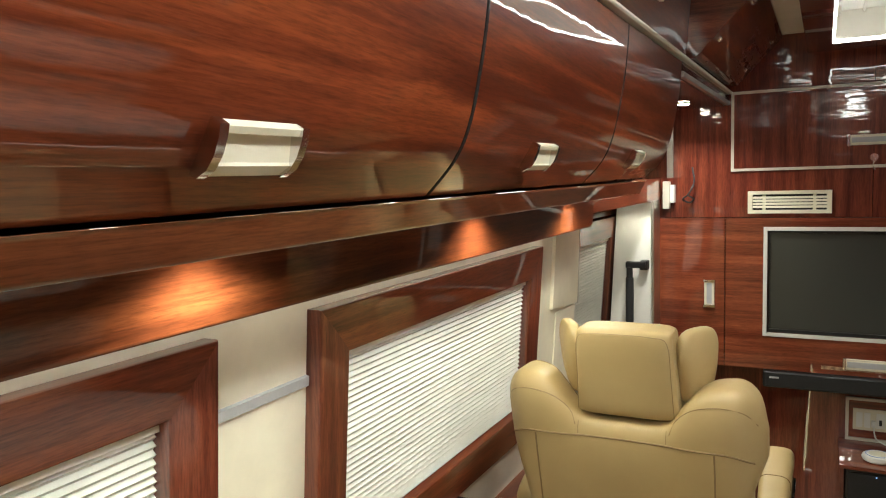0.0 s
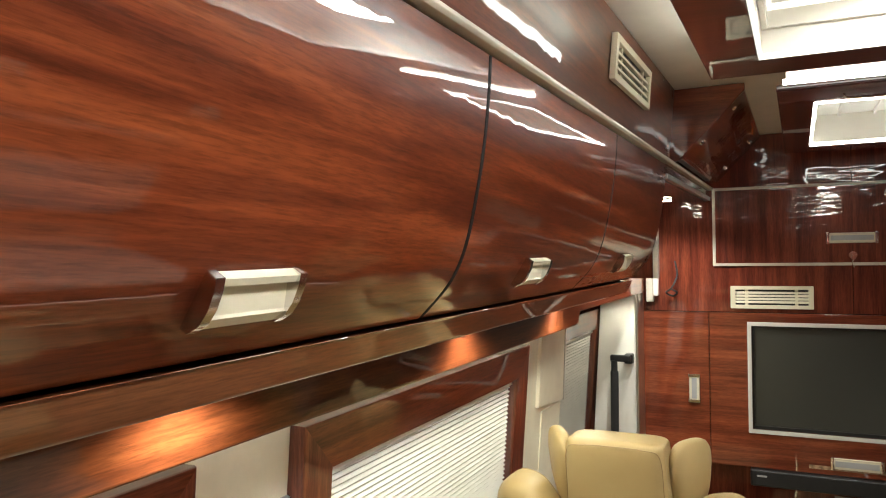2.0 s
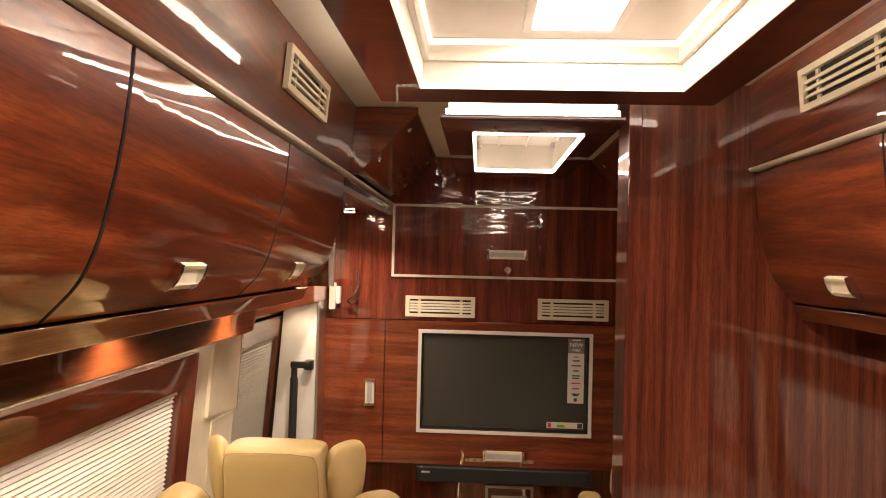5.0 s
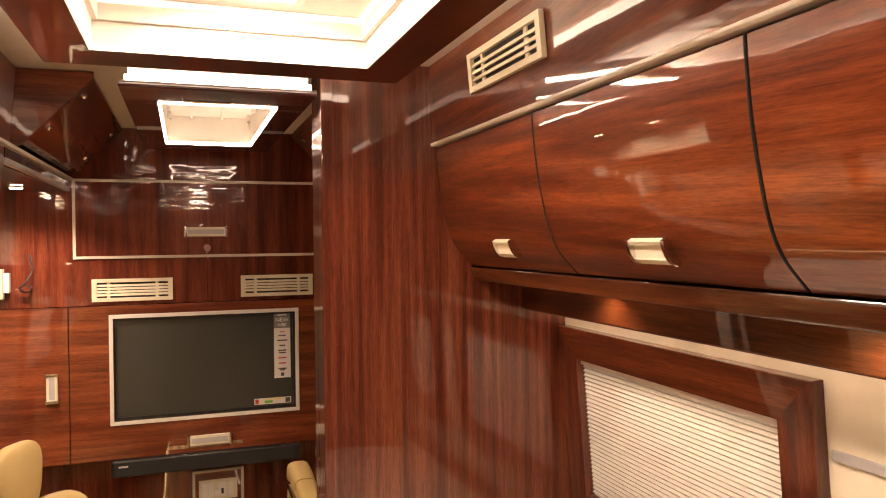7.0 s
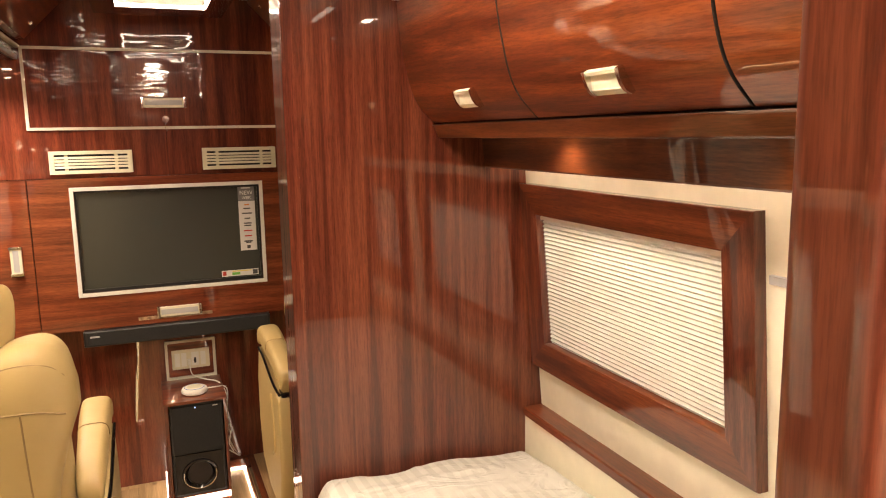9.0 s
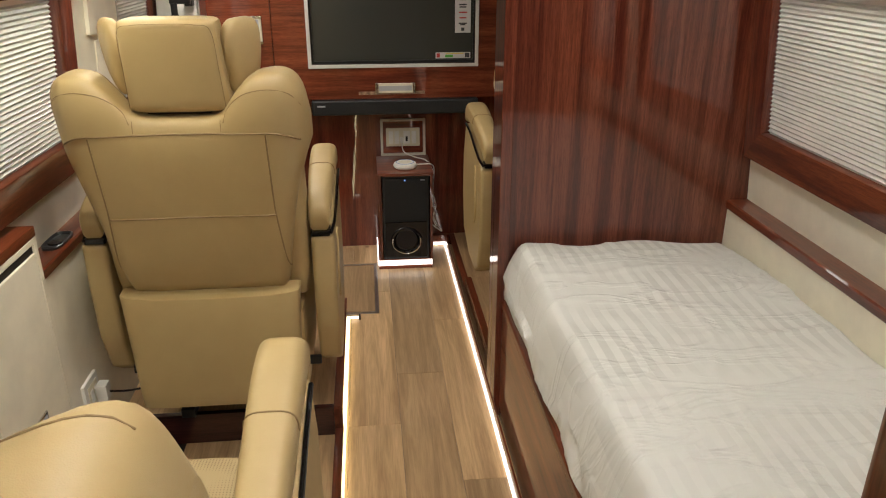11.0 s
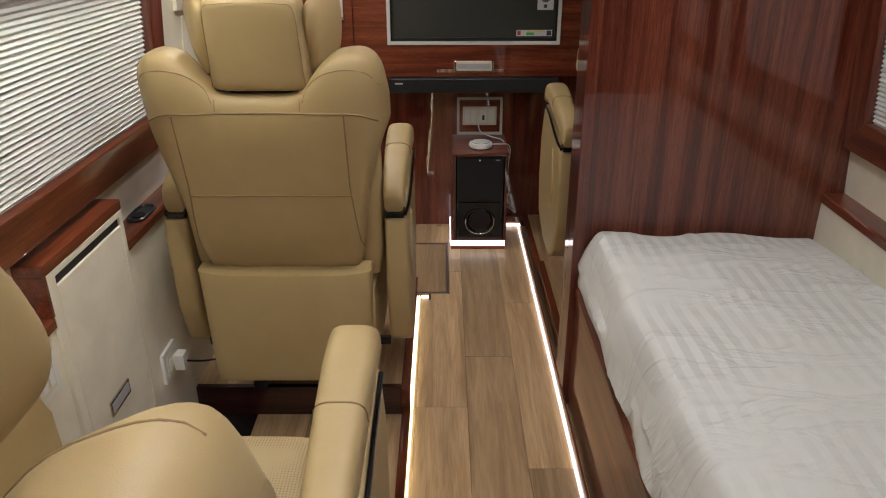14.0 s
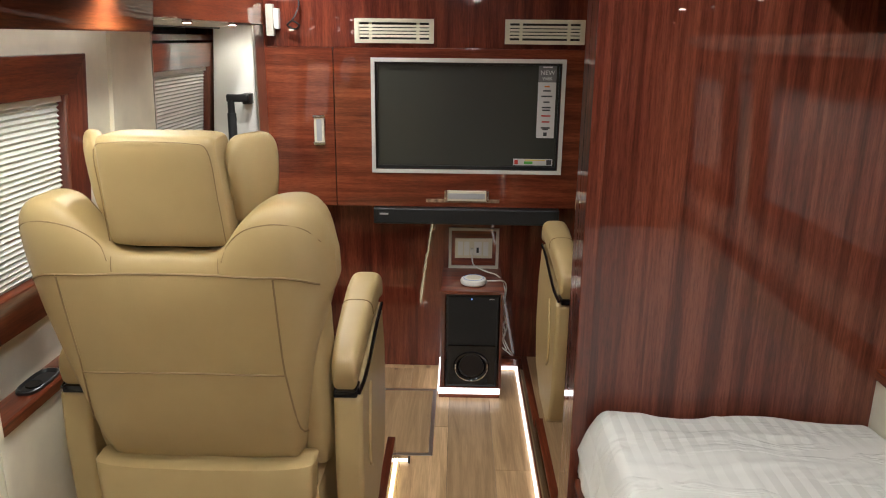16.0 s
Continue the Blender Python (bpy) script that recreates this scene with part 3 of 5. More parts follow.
def bar_pull(parent, x0, x1, z0, z1, y, upright=False):
    hb = part("handle", box(x0, x1, y - 0.012, y, z0, z1, 0.003), IVORY, parent, "pale bar pull with chrome ends")
    if upright:
        for a, b in ((z0 - 0.004, z0 + 0.008), (z1 - 0.008, z1 + 0.004)):
            part("handle_end", box(x0 - 0.003, x1 + 0.003, y - 0.016, y, a, b, 0.002), CHROME, hb)
        part("handle_groove", box(x0 + 0.010, x1 - 0.010, y - 0.0135, y - 0.0115, z0 + 0.012, z1 - 0.012), GREYTRIM, hb)
    else:
        for a, b in ((x0 - 0.004, x0 + 0.008), (x1 - 0.008, x1 + 0.004)):
            part("handle_end", box(a, b, y - 0.016, y, z0 - 0.003, z1 + 0.003, 0.002), CHROME, hb)
        part("handle_groove", box(x0 + 0.012, x1 - 0.012, y - 0.0135, y - 0.0115, z0 + 0.010, z1 - 0.010), GREYTRIM, hb)


bar_pull(locker, 0.376, 0.544, 1.664, 1.703, FRONT - 0.006)
part("lock", disc(0.463, FRONT - 0.010, 1.617, 0.014, 0.012, "y"), CHROME, locker)
part("key", prism([(0.457, 1.600), (0.469, 1.600), (0.467, 1.617), (0.459, 1.617)], "y", FRONT - 0.034, FRONT - 0.030), CHROME, locker)
tk = tube(bend([(0.463, FRONT - 0.03, 1.602), (0.460, FRONT - 0.02, 1.585), (0.467, FRONT - 0.016, 1.57)], 4), 0.0016, 6)
part("key_ring", tk, CHROME, locker)

tvcab = thing("television_cabinet", "glossy mahogany wall cabinet that holds the television", "cabinet")
part("body", box(-0.30, 0.985, FRONT + 0.004, LOWER - 0.001, 0.776, 1.388), W_X, tvcab)
part("side_door", box(-0.322, -0.0605, FRONT - 0.018, FRONT + 0.003, 0.773, 1.390, 0.0025), W_X, tvcab)
part("front_board", ring_box("y", (-0.0575, 0.99, 0.773, 1.390), (0.101, 0.820, 0.925, 1.341), FRONT - 0.018, FRONT + 0.003, 0.002), W_X, tvcab)
bar_pull(tvcab, -0.139, -0.099, 1.022, 1.131, FRONT - 0.018, True)
bar_pull(tvcab, 0.378, 0.548, 0.800, 0.842, FRONT - 0.018)
part("chipped_lacquer", box(0.30, 0.595, FRONT - 0.0195, FRONT - 0.0178, 0.792, 0.806), plain("chipped", (0.32, 0.20, 0.12), 0.8, vary=0.5, scale=60), tvcab, "worn pale patch under the pull")
part("surround", ring_box("y", (0.086, 0.834, 0.911, 1.354), (0.101, 0.819, 0.926, 1.339), FRONT - 0.026, FRONT - 0.0185, 0.0015), plain("pale_frame", (0.68, 0.66, 0.62), 0.35, vary=0.03), tvcab, "pale frame round the television")

tv = thing("television", "flat black television with shop stickers on its screen", "television")
part("bezel", ring_box("y", (0.1025, 0.8175, 0.9275, 1.3375), (0.110, 0.810, 0.940, 1.330), FRONT - 0.014, FRONT + 0.001, 0.001), BLACK, tv)
part("screen", box(0.109, 0.811, FRONT - 0.008, FRONT + 0.002, 0.939, 1.331), SCREEN, tv)
SX0, SX1 = 0.731, 0.800
YS = FRONT - 0.0085
part("sticker", box(SX0, SX1, YS - 0.0006, YS, 1.054, 1.268), STICK_W, tv, "white shop sticker with small print")
part("sticker_head", box(SX0, SX1, YS - 0.0006, YS, 1.269, 1.332), STICK_G, tv, "grey sticker head with white print")
part("label_strip", box(0.645, 0.800, YS - 0.0006, YS, 0.945, 0.971), STICK_W, tv, "energy label strip")
part("label_mark", box(0.688, 0.722, YS - 0.0012, YS - 0.0007, 0.950, 0.961), INK_GR, tv)
part("label_mark", box(0.650, 0.664, YS - 0.0012, YS - 0.0007, 0.949, 0.967), INK_R, tv)
part("label_mark", box(0.776, 0.796, YS - 0.0012, YS - 0.0007, 0.948, 0.968), INK, tv)
part("label_mark", box(0.690, 0.770, YS - 0.0012, YS - 0.0007, 0.964, 0.968), INK_Y, tv)
for z, c, w in ((1.252, INK_O, 0.020), (1.236, INK, 0.030), (1.215, INK, 0.042), (1.193, INK, 0.024), (1.172, INK, 0.034), (1.162, INK, 0.030), (1.140, INK_R, 0.036), (1.117, INK_R, 0.030), (1.094, INK, 0.036), (1.088, INK, 0.022)):
    part("print_bar", box(0.7655 - w / 2, 0.7655 + w / 2, YS - 0.0012, YS - 0.0007, z - 0.0028, z + 0.0028), c, tv)
part("print_bar", box(0.7655 - 0.007, 0.7655 + 0.007, YS - 0.0012, YS - 0.0007, 1.062, 1.076), INK, tv)
part("brand_bar", box(0.747, 0.784, YS - 0.0012, YS - 0.0007, 1.322, 1.327), TEXTW, tv)


def lettering(text, x, z, size, material, parent, y):
    cu = bpy.data.curves.new("lettering", "FONT")
    cu.body, cu.size, cu.align_x, cu.align_y, cu.extrude = text, size, "CENTER", "CENTER", 0.0002
    tmp = bpy.data.objects.new("lettering", cu)
    scene.collection.objects.link(tmp)
    dg = bpy.context.evaluated_depsgraph_get()
    me = bpy.data.meshes.new_from_object(tmp.evaluated_get(dg))
    bpy.data.objects.remove(tmp)
    me.materials.clear()
    me.materials.append(material)
    ob = new("lettering", me)
    ob.parent = parent
    ob.matrix_basis = pose(x, y, z, 90, 0, 0)
    return ob


lettering("NEW", 0.7655, 1.303, 0.024, TEXTW, tv, YS - 0.0012)
lettering("W8K", 0.7655, 1.281, 0.018, TEXTW, tv, YS - 0.0012)

bar = thing("soundbar", "long black soundbar fixed under the television cabinet", "soundbar")
part("body", box(0.090, 0.835, FRONT - 0.04, FRONT + 0.05, 0.705, 0.771, 0.008, 3), BLACK, bar)
part("grille", box(0.105, 0.82, FRONT - 0.0425, FRONT - 0.0395, 0.711, 0.765, 0.001, 1), CLOTH, bar)
part("badge", box(0.115, 0.150, FRONT - 0.0435, FRONT - 0.0424, 0.744, 0.751), GREYTRIM, bar)

# ---- socket, subwoofer and what stands by it ----
sock = thing("power_socket", "ivory socket plate in a pale frame on the mahogany wall", "socket", at=(0.50, LOWER, 0.556))
part("frame", ring_box("y", (-0.108, 0.108, -0.090, 0.090), (-0.096, 0.096, -0.078, 0.078), -0.012, -0.0005, 0.0015), EDGE, sock)
part("backboard", box(-0.095, 0.095, -0.006, -0.0005, -0.077, 0.077), W_X, sock)
part("plate", box(-0.081, 0.080, -0.014, -0.0065, -0.043, 0.046, 0.003), IVORY, sock)
for x in (-0.058, -0.030, 0.052):
    part("switch", box(x - 0.011, x + 0.011, -0.018, -0.0145, -0.03, 0.032, 0.002), WHITE, sock)
part("outlet", box(0.002, 0.034, -0.016, -0.0145, -0.03, 0.032, 0.001), WHITE, sock)
part("plug", box(-0.016, 0.000, -0.036, -0.0165, -0.022, 0.004, 0.003), WHITE, sock)
part("outlet_hole", box(0.012, 0.022, -0.0168, -0.0160, -0.018, 0.006), BLACK, sock)

enc = thing("speaker_housing", "mahogany box round the subwoofer, edged with light", "housing")
part("side_panel", box(0.370, 0.383, 3.272, 3.56, 0.046, 0.452), W_Z, enc)
part("side_panel", box(0.604, 0.616, 3.272, 3.56, 0.046, 0.452), W_Z, enc)
part("top_panel", box(0.367, 0.619, 3.268, 3.583, 0.4525, 0.466, 0.002), W_X, enc)
part("plinth", box(0.362, 0.612, 3.275, 3.56, 0.0, 0.020), W_X, enc)
part("light_strip", box(0.360, 0.612, 3.268, 3.2745, 0.020, 0.044), LED_FLOOR, enc, "glowing white light strip")
part("light_strip", box(0.357, 0.3625, 3.2745, 3.575, 0.030, 0.044), LED_FLOOR, enc, "glowing white light strip")
part("base_board", box(0.3635, 0.612, 3.275, 3.56, 0.0205, 0.0455), W_X, enc)
part("rear_block", box(0.387, 0.596, 3.566, 3.584, 0.30, 0.452), W_X, enc)

sub = thing("subwoofer", "black box subwoofer with a round port in its front", "speaker")
part("cabinet", box(0.388, 0.599, 3.282, 3.555, 0.047, 0.448, 0.004), BLACK, sub)
part("grille", box(0.397, 0.590, 3.276, 3.2815, 0.235, 0.44, 0.002), CLOTH, sub)
part("front_plate", box(0.397, 0.590, 3.275, 3.2815, 0.058, 0.232, 0.003), GLOSSBLACK, sub)
pt = bmesh.new()
pr = []
for r, d in ((0.073, 0.0), (0.070, -0.006), (0.062, -0.007), (0.052, 0.0), (0.046, 0.006)):
    pr.append([(0.4935 + r * math.cos(a), 3.274 + d, 0.140 + r * 0.92 * math.sin(a)) for a in [2 * math.pi * k / 32 for k in range(32)]])
pt.free()
part("port_ring", loft(pr), GLOSSBLACK, sub)
part("port", disc(0.4935, 3.270, 0.150, 0.047, 0.012, "y", 32), GAP, sub)
part("port_trim", tube(bend([(0.4935 + 0.066 * math.cos(a), 3.2665, 0.140 + 0.060 * math.sin(a)) for a in [math.pi * (0.92 + k * 0.145) for k in range(9)]], 4), 0.0022, 6), CHROME, sub)
part("diode", disc(0.49, 3.2755, 0.432, 0.003, 0.003, "y", 10), BLUE, sub)
part("logo_bar", box(0.560, 0.580, 3.2745, 3.2762, 0.430, 0.434), GREYTRIM, sub)

puck = thing("smart_speaker", "small round white puck with a blue ring on the housing", "gadget", at=(0.497, 3.365, 0.466))
pr = [[(r * math.cos(a), r * math.sin(a), z) for a in [2 * math.pi * k / 32 for k in range(32)]] for r, z in ((0.044, 0.0), (0.052, 0.006), (0.054, 0.014), (0.050, 0.023), (0.040, 0.027), (0.02, 0.028))]
part("body", loft(pr), WHITE, puck)
pr = [[(r * math.cos(a), r * math.sin(a), z) for a in [2 * math.pi * k / 32 for k in range(32)]] for r, z in ((0.030, 0.0275), (0.029, 0.0295), (0.010, 0.030))]
part("cap", loft(pr), IVORY, puck)
part("ring_light", tube([(0.0405 * math.cos(a), 0.0405 * math.sin(a), 0.0268) for a in [2 * math.pi * k / 32 for k in range(33)]], 0.0012, 6), plain("blue_ring", (0.08, 0.2, 0.5), 0.3), puck)

cable = thing("charging_cable", "loose white cable from the socket to the puck", "cable")
part("lead", tube(bend([(0.492, 3.552, 0.545), (0.50, 3.52, 0.50), (0.55, 3.50, 0.478), (0.60, 3.46, 0.472), (0.625, 3.43, 0.44), (0.632, 3.42, 0.39), (0.620, 3.44, 0.30), (0.640, 3.45, 0.22), (0.622, 3.46, 0.16), (0.655, 3.46, 0.125), (0.675, 3.45, 0.115), (0.650, 3.47, 0.15), (0.630, 3.48, 0.21), (0.642, 3.47, 0.28)], 6), 0.0028, 7), WHITE, cable)
part("lead", tube(bend([(0.551, 3.365, 0.480), (0.585, 3.365, 0.480), (0.622, 3.39, 0.470), (0.634, 3.40, 0.435), (0.628, 3.42, 0.33), (0.645, 3.44, 0.25), (0.630, 3.45, 0.19), (0.648, 3.45, 0.14)], 6), 0.0025, 7), WHITE, cable)

# ---- ceiling trays ----
def light_tray(name, outer, inner, z0, label, sw, ledge, strip, th=0.045):
    root = thing(name, label, "ceiling light")
    part("frame", ring_box("z", outer, inner, z0, z0 + th, 0.004), W_DARK, root, "dark glossy lacquered frame")
    part("upstand", ring_box("z", tuple(v + s * 0.02 for v, s in zip(outer, (1, -1, 1, -1))), inner, z0 + th + 0.0005, ROOF - 0.001), CEIL, root, smooth=False)
    part("liner", ring_box("z", tuple(v + s * 0.0005 for v, s in zip(inner, (1, -1, 1, -1))), tuple(v + s * 0.005 for v, s in zip(inner, (1, -1, 1, -1))), z0 + 0.0075, ROOF - 0.002), CEIL, root, "off-white cove wall", smooth=False)
    for a, b, c, d in ((inner[0], inner[0] + sw, inner[2], inner[3]), (inner[1] - sw, inner[1], inner[2], inner[3]), (inner[0] + sw, inner[1] - sw, inner[3] - sw, inner[3]), (inner[0] + sw, inner[1] - sw, inner[2], inner[2] + sw)):
        part("light_strip", box(a, b, c, d, z0 - 0.003, z0 + 0.007), strip, root, "glowing white light strip")
    q = tuple(v + s * 0.004 for v, s in zip(outer, (1, -1, 1, -1)))
    for a, b, c, d in ((q[0] - 0.002, q[0] + 0.014, q[2] + 0.016, q[3] - 0.016), (q[1] - 0.014, q[1] + 0.002, q[2] + 0.016, q[3] - 0.016), (q[0], q[1], q[3] - 0.014, q[3]), (q[0], q[1], q[2], q[2] + 0.014))[:ledge]:
        part("light_strip", box(a, b, c, d, z0 + 0.0455, z0 + 0.066), LED_TOP, root, "glowing white light strip")
    return root


tray = light_tray("ceiling_tray", (0.118, 0.836, -0.85, 1.835), OPEN1, 1.998, "dark lacquered ceiling tray with a stepped white cove and light strips", 0.006, 4, LED)
o = OPEN1
tagged(part("tray_ceiling", box(o[0] - 0.01, o[1] + 0.01, o[2] - 0.01, o[3] + 0.01, 2.094, 2.1035), CEIL), "off-white ceiling inside the light tray", "ceiling", kind="structure")
part("cove_step", ring_box("z", (o[0] + 0.0055, o[1] - 0.0055, o[2] + 0.0055, o[3] - 0.0055), (o[0] + 0.016, o[1] - 0.016, o[2] + 0.016, o[3] - 0.016), 2.048, 2.0935, 0.002), CEIL, tray, "raised cove step")
q = (o[0] + 0.0165, o[1] - 0.0165, o[2] + 0.0165, o[3] - 0.0165)
for a, b, c, d in ((q[0], q[0] + 0.007, q[2], q[3]), (q[1] - 0.007, q[1], q[2], q[3]), (q[0] + 0.0075, q[1] - 0.0075, q[3] - 0.007, q[3])):
    part("light_strip", box(a, b, c, d, 2.079, 2.0895), LED, tray, "glowing white light strip")


def ceiling_lamp(y):
    lamp = thing("ceiling_lamp", "square white lamp panel in the ceiling tray, rear three added", "ceiling lamp", "tray lamps", at=(0.502, y, 2.0938))
    part("frame", ring_box("z", (-0.09, 0.09, -0.1125, 0.1125), (-0.073, 0.073, -0.0945, 0.0945), -0.0085, 0.0, 0.001), WHITE, lamp)
    part("diffuser", box(-0.0725, 0.0725, -0.094, 0.094, -0.0055, 0.0), PANEL, lamp)
    return lamp


# only the foremost lamp is known; the three behind are unseen, added for brightness
for y in (1.505, 0.75, 0.0, -0.62):
    ceiling_lamp(y)

tray2 = light_tray("roof_hatch_tray", (0.236, 0.690, 2.035, 3.245), (0.316, 0.614, 2.215, 3.045), 1.998, "dark lacquered tray round a white roof hatch with light strips", 0.006, 0, LED_RIM, 0.016)
part("light_strip", box(0.250, 0.676, 2.041, 2.0535, 2.0150, 2.027), LED_HATCH, tray2, "glowing white light strip")
part("grab_bar", tube(bend([(0.375, 2.12, 1.998), (0.378, 2.12, 1.988), (0.40, 2.12, 1.986), (0.465, 2.12, 1.986), (0.487, 2.12, 1.988), (0.490, 2.12, 1.998)], 3), 0.003, 8), CHROME, tray2)
hatch = thing("roof_hatch", "white roof hatch with ribs and small clips", "hatch")
part("pane", box(0.27, 0.66, 2.17, 3.09, 2.098, 2.1035), plain("hatch_plastic", (0.80, 0.79, 0.74), 0.3, vary=0.03), hatch)
for x in (0.405, 0.51):
    part("rib", box(x - 0.004, x + 0.004, 2.22, 3.04, 2.088, 2.0978), WHITE, hatch)
part("rib", box(0.32, 0.61, 2.72, 2.728, 2.089, 2.0977), WHITE, hatch)
for y in (2.35, 2.55, 2.75, 2.95):
    for x in (0.326, 0.595):
        part("clip", box(x, x + 0.012, y, y + 0.035, 2.074, 2.0977, 0.002), WHITE, hatch)

# ---- cornices in front of the overhead cabinets ----
for sg, ya in ((-1, 2.412), (1, 2.215)):
    tagged(part("cornice", prism([(side(x, sg), z) for x, z in ((-0.040, 1.915), (-0.018, 1.922), (0.146, 2.092), (0.146, 2.103), (-0.066, 2.103), (-0.066, 1.915))], "y", ya, FRONT - 0.002, 0.0015, 1), W_Y), "sloping mahogany cornice with small chrome screws", "trim", kind="structure")
    for y, f in ((ya + 0.10, 0.25), (ya + 0.10, 0.80), (FRONT - 0.14, 0.25), (FRONT - 0.14, 0.80)):
        x, z = -0.018 + 0.164 * f, 1.922 + 0.17 * f
        sc = part("screw", disc(0, 0, 0, 0.008, 0.006, r2=0.006, seg=12), CHROME)
        sc.matrix_basis = Matrix.Translation((side(x + 0.003, sg), y, z - 0.003)) @ Matrix.Rotation(radians(-46 * sg * -1), 4, "Y") @ Matrix.Rotation(math.pi, 4, "X")
        tagged(sc, "small chromed screw head on the cornice", "screw", "cornice screws")
tagged(part("end_board", prism([(-0.066, 1.9005), (-0.03, 1.9005), (-0.012, 1.915), (0.150, 2.085), (0.150, 2.103), (-0.066, 2.103)], "y", 2.397, 2.411, 0.0015, 1), W_X), "mahogany board closing the cornice end", "trim", kind="structure")
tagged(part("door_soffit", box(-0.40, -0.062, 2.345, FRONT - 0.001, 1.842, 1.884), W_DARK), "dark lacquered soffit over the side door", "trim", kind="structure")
tagged(part("soffit_edge", box(-0.0615, -0.048, 2.345, FRONT - 0.001, 1.846, 1.862, 0.002), ALU), "aluminium rail along the soffit", "trim", kind="structure")
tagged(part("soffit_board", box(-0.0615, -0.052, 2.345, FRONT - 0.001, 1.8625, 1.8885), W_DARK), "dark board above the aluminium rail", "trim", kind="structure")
tagged(part("cabinet_end", box(-0.33, -0.092, 2.332, 2.344, 1.57, 1.8885), W_Z), "mahogany end panel of the overhead cabinets", "trim", kind="structure")
tagged(part("end_trim", box(-0.0915, -0.076, 2.330, 2.346, 1.57, 1.84, 0.003), EDGE), "pale edging on the cabinet end panel", "trim", kind="structure")
for y in (2.75, 3.15):
    dl = thing("soffit_lamp", "small round lamp in the dark soffit", "lamp", "soffit lamps", at=(-0.18, y, 1.842))
    part("bezel", disc(0, 0, -0.002, 0.026, 0.004), CHROME, dl)
    part("lens", disc(0, 0, -0.005, 0.020, 0.003), SPOT, dl)
    sl = bpy.data.lights.new("soffit_light", "SPOT")
    sl.energy, sl.color, sl.spot_size, sl.spot_blend, sl.shadow_soft_size = 9.0, (1.0, 0.92, 0.80), radians(140), 0.6, 0.02
    so = new("soffit_light", sl)
    so.parent, so.location = dl, (0, 0, -0.010)

# ---- side door bay ----
for y in (2.75, 3.2):
    spot_lamp(-0.372, y, 1.4695, -1, 0.45)
tagged(part("door_header", box(-0.40, -0.315, 2.331, FRONT - 0.02, 1.470, 1.566, 0.003), W_TRIM), "dark lacquered header over the side door", "trim", kind="structure")
tagged(part("cove_front", prism([(-0.4005, 1.4695), (-0.455, 1.455), (-0.50, 1.455), (-0.50, 1.84), (-0.4005, 1.84)], "y", 2.3305, FRONT - 0.02), CREAM, smooth=False), "cream panel over the side door", "wall", kind="structure")
pil = thing("pillar_cover", "cream moulded pillar cover beside the side door", "pillar")


def leaned(b):
    """Shears a part along the side wall's lean."""
    for v in b.verts:
        v.co.x += wall_x(v.co.z) - wall_x(1.40)
    return b


part("cover", leaned(prism([(2.37, 1.172), (2.43, 1.168), (2.605, 1.152), (2.635, 1.152), (2.60, 1.452), (2.36, 1.452)], "x", -0.470, -0.426, 0.004)), CREAM, pil)
part("edge_trim", leaned(prism([(2.6355, 1.150), (2.642, 1.150), (2.607, 1.452), (2.6005, 1.452)], "x", -0.470, -0.425)), ALU, pil)
part("lower_cover", leaned(box(-0.470, -0.433, 2.43, 2.62, 0.72, 1.15, 0.004)), CREAM, pil)
wp = thing("door_pillar", "white painted pillar between side door and front wall", "pillar")
part("post", prism([(-0.57, 0.0), (-0.331, 0.0), (-0.333, 1.469), (-0.475, 1.469)], "y", 3.30, FRONT - 0.019, 0.006), WHITE, wp)
part("edge_strip", box(-0.3305, -0.3205, 3.290, FRONT - 0.019, 0.0, 1.469, 0.003), ALU, wp)
gh = thing("grab_handle", "black grab handle on the white pillar", "handle")
part("grip", tube(bend([(-0.413, 3.24, 0.72), (-0.411, 3.24, 0.9), (-0.409, 3.24, 1.10), (-0.409, 3.24, 1.155)], 4), 0.016, 14), RUBBER, gh)
part("upper_rod", tube([(-0.409, 3.24, 1.155), (-0.409, 3.24, 1.20)], 0.013, 12), BLACK, gh)
part("bracket", box(-0.425, -0.343, 3.232, 3.252, 1.195, 1.223, 0.007, 3), BLACK, gh)
part("mount", box(-0.372, -0.340, 3.2525, 3.299, 1.185, 1.225, 0.006, 2), BLACK, gh)
part("mount", box(-0.425, -0.395, 3.2525, 3.299, 0.69, 0.73, 0.006, 2), BLACK, gh)
window("door_window", -1, (2.66, 3.37, 0.80, 1.405), "closed white blind in the side door's mahogany frame", off=-0.075, group="")
gk = thing("door_seal", "black rubber seal round the side door opening", "seal")
part("seal", box(-0.475, -0.455, 3.395, 3.42, 0.06, 1.47, 0.006), RUBBER, gk)
part("seal", box(-0.468, -0.448, 2.65, 3.3945, 1.452, 1.474, 0.006), RUBBER, gk)
tagged(part("door_trim", box(-0.545, -0.50, 2.645, 3.40, 1.411, 1.432, 0.004), W_TRIM), "mahogany strip over the side door window", "trim", kind="structure")
sw = thing("wall_switch", "white switch with loose wires beside the header", "switch", at=(-0.262, FRONT - 0.001, 1.50))
part("body", box(-0.016, 0.004, -0.03, 0.0, -0.045, 0.03, 0.004), WHITE, sw)
part("bracket", box(-0.045, -0.017, -0.03, 0.0, -0.07, 0.045, 0.003), EDGE, sw)
wr = thing("loose_wire", "short coiled dark wire hanging on the wall", "wire")
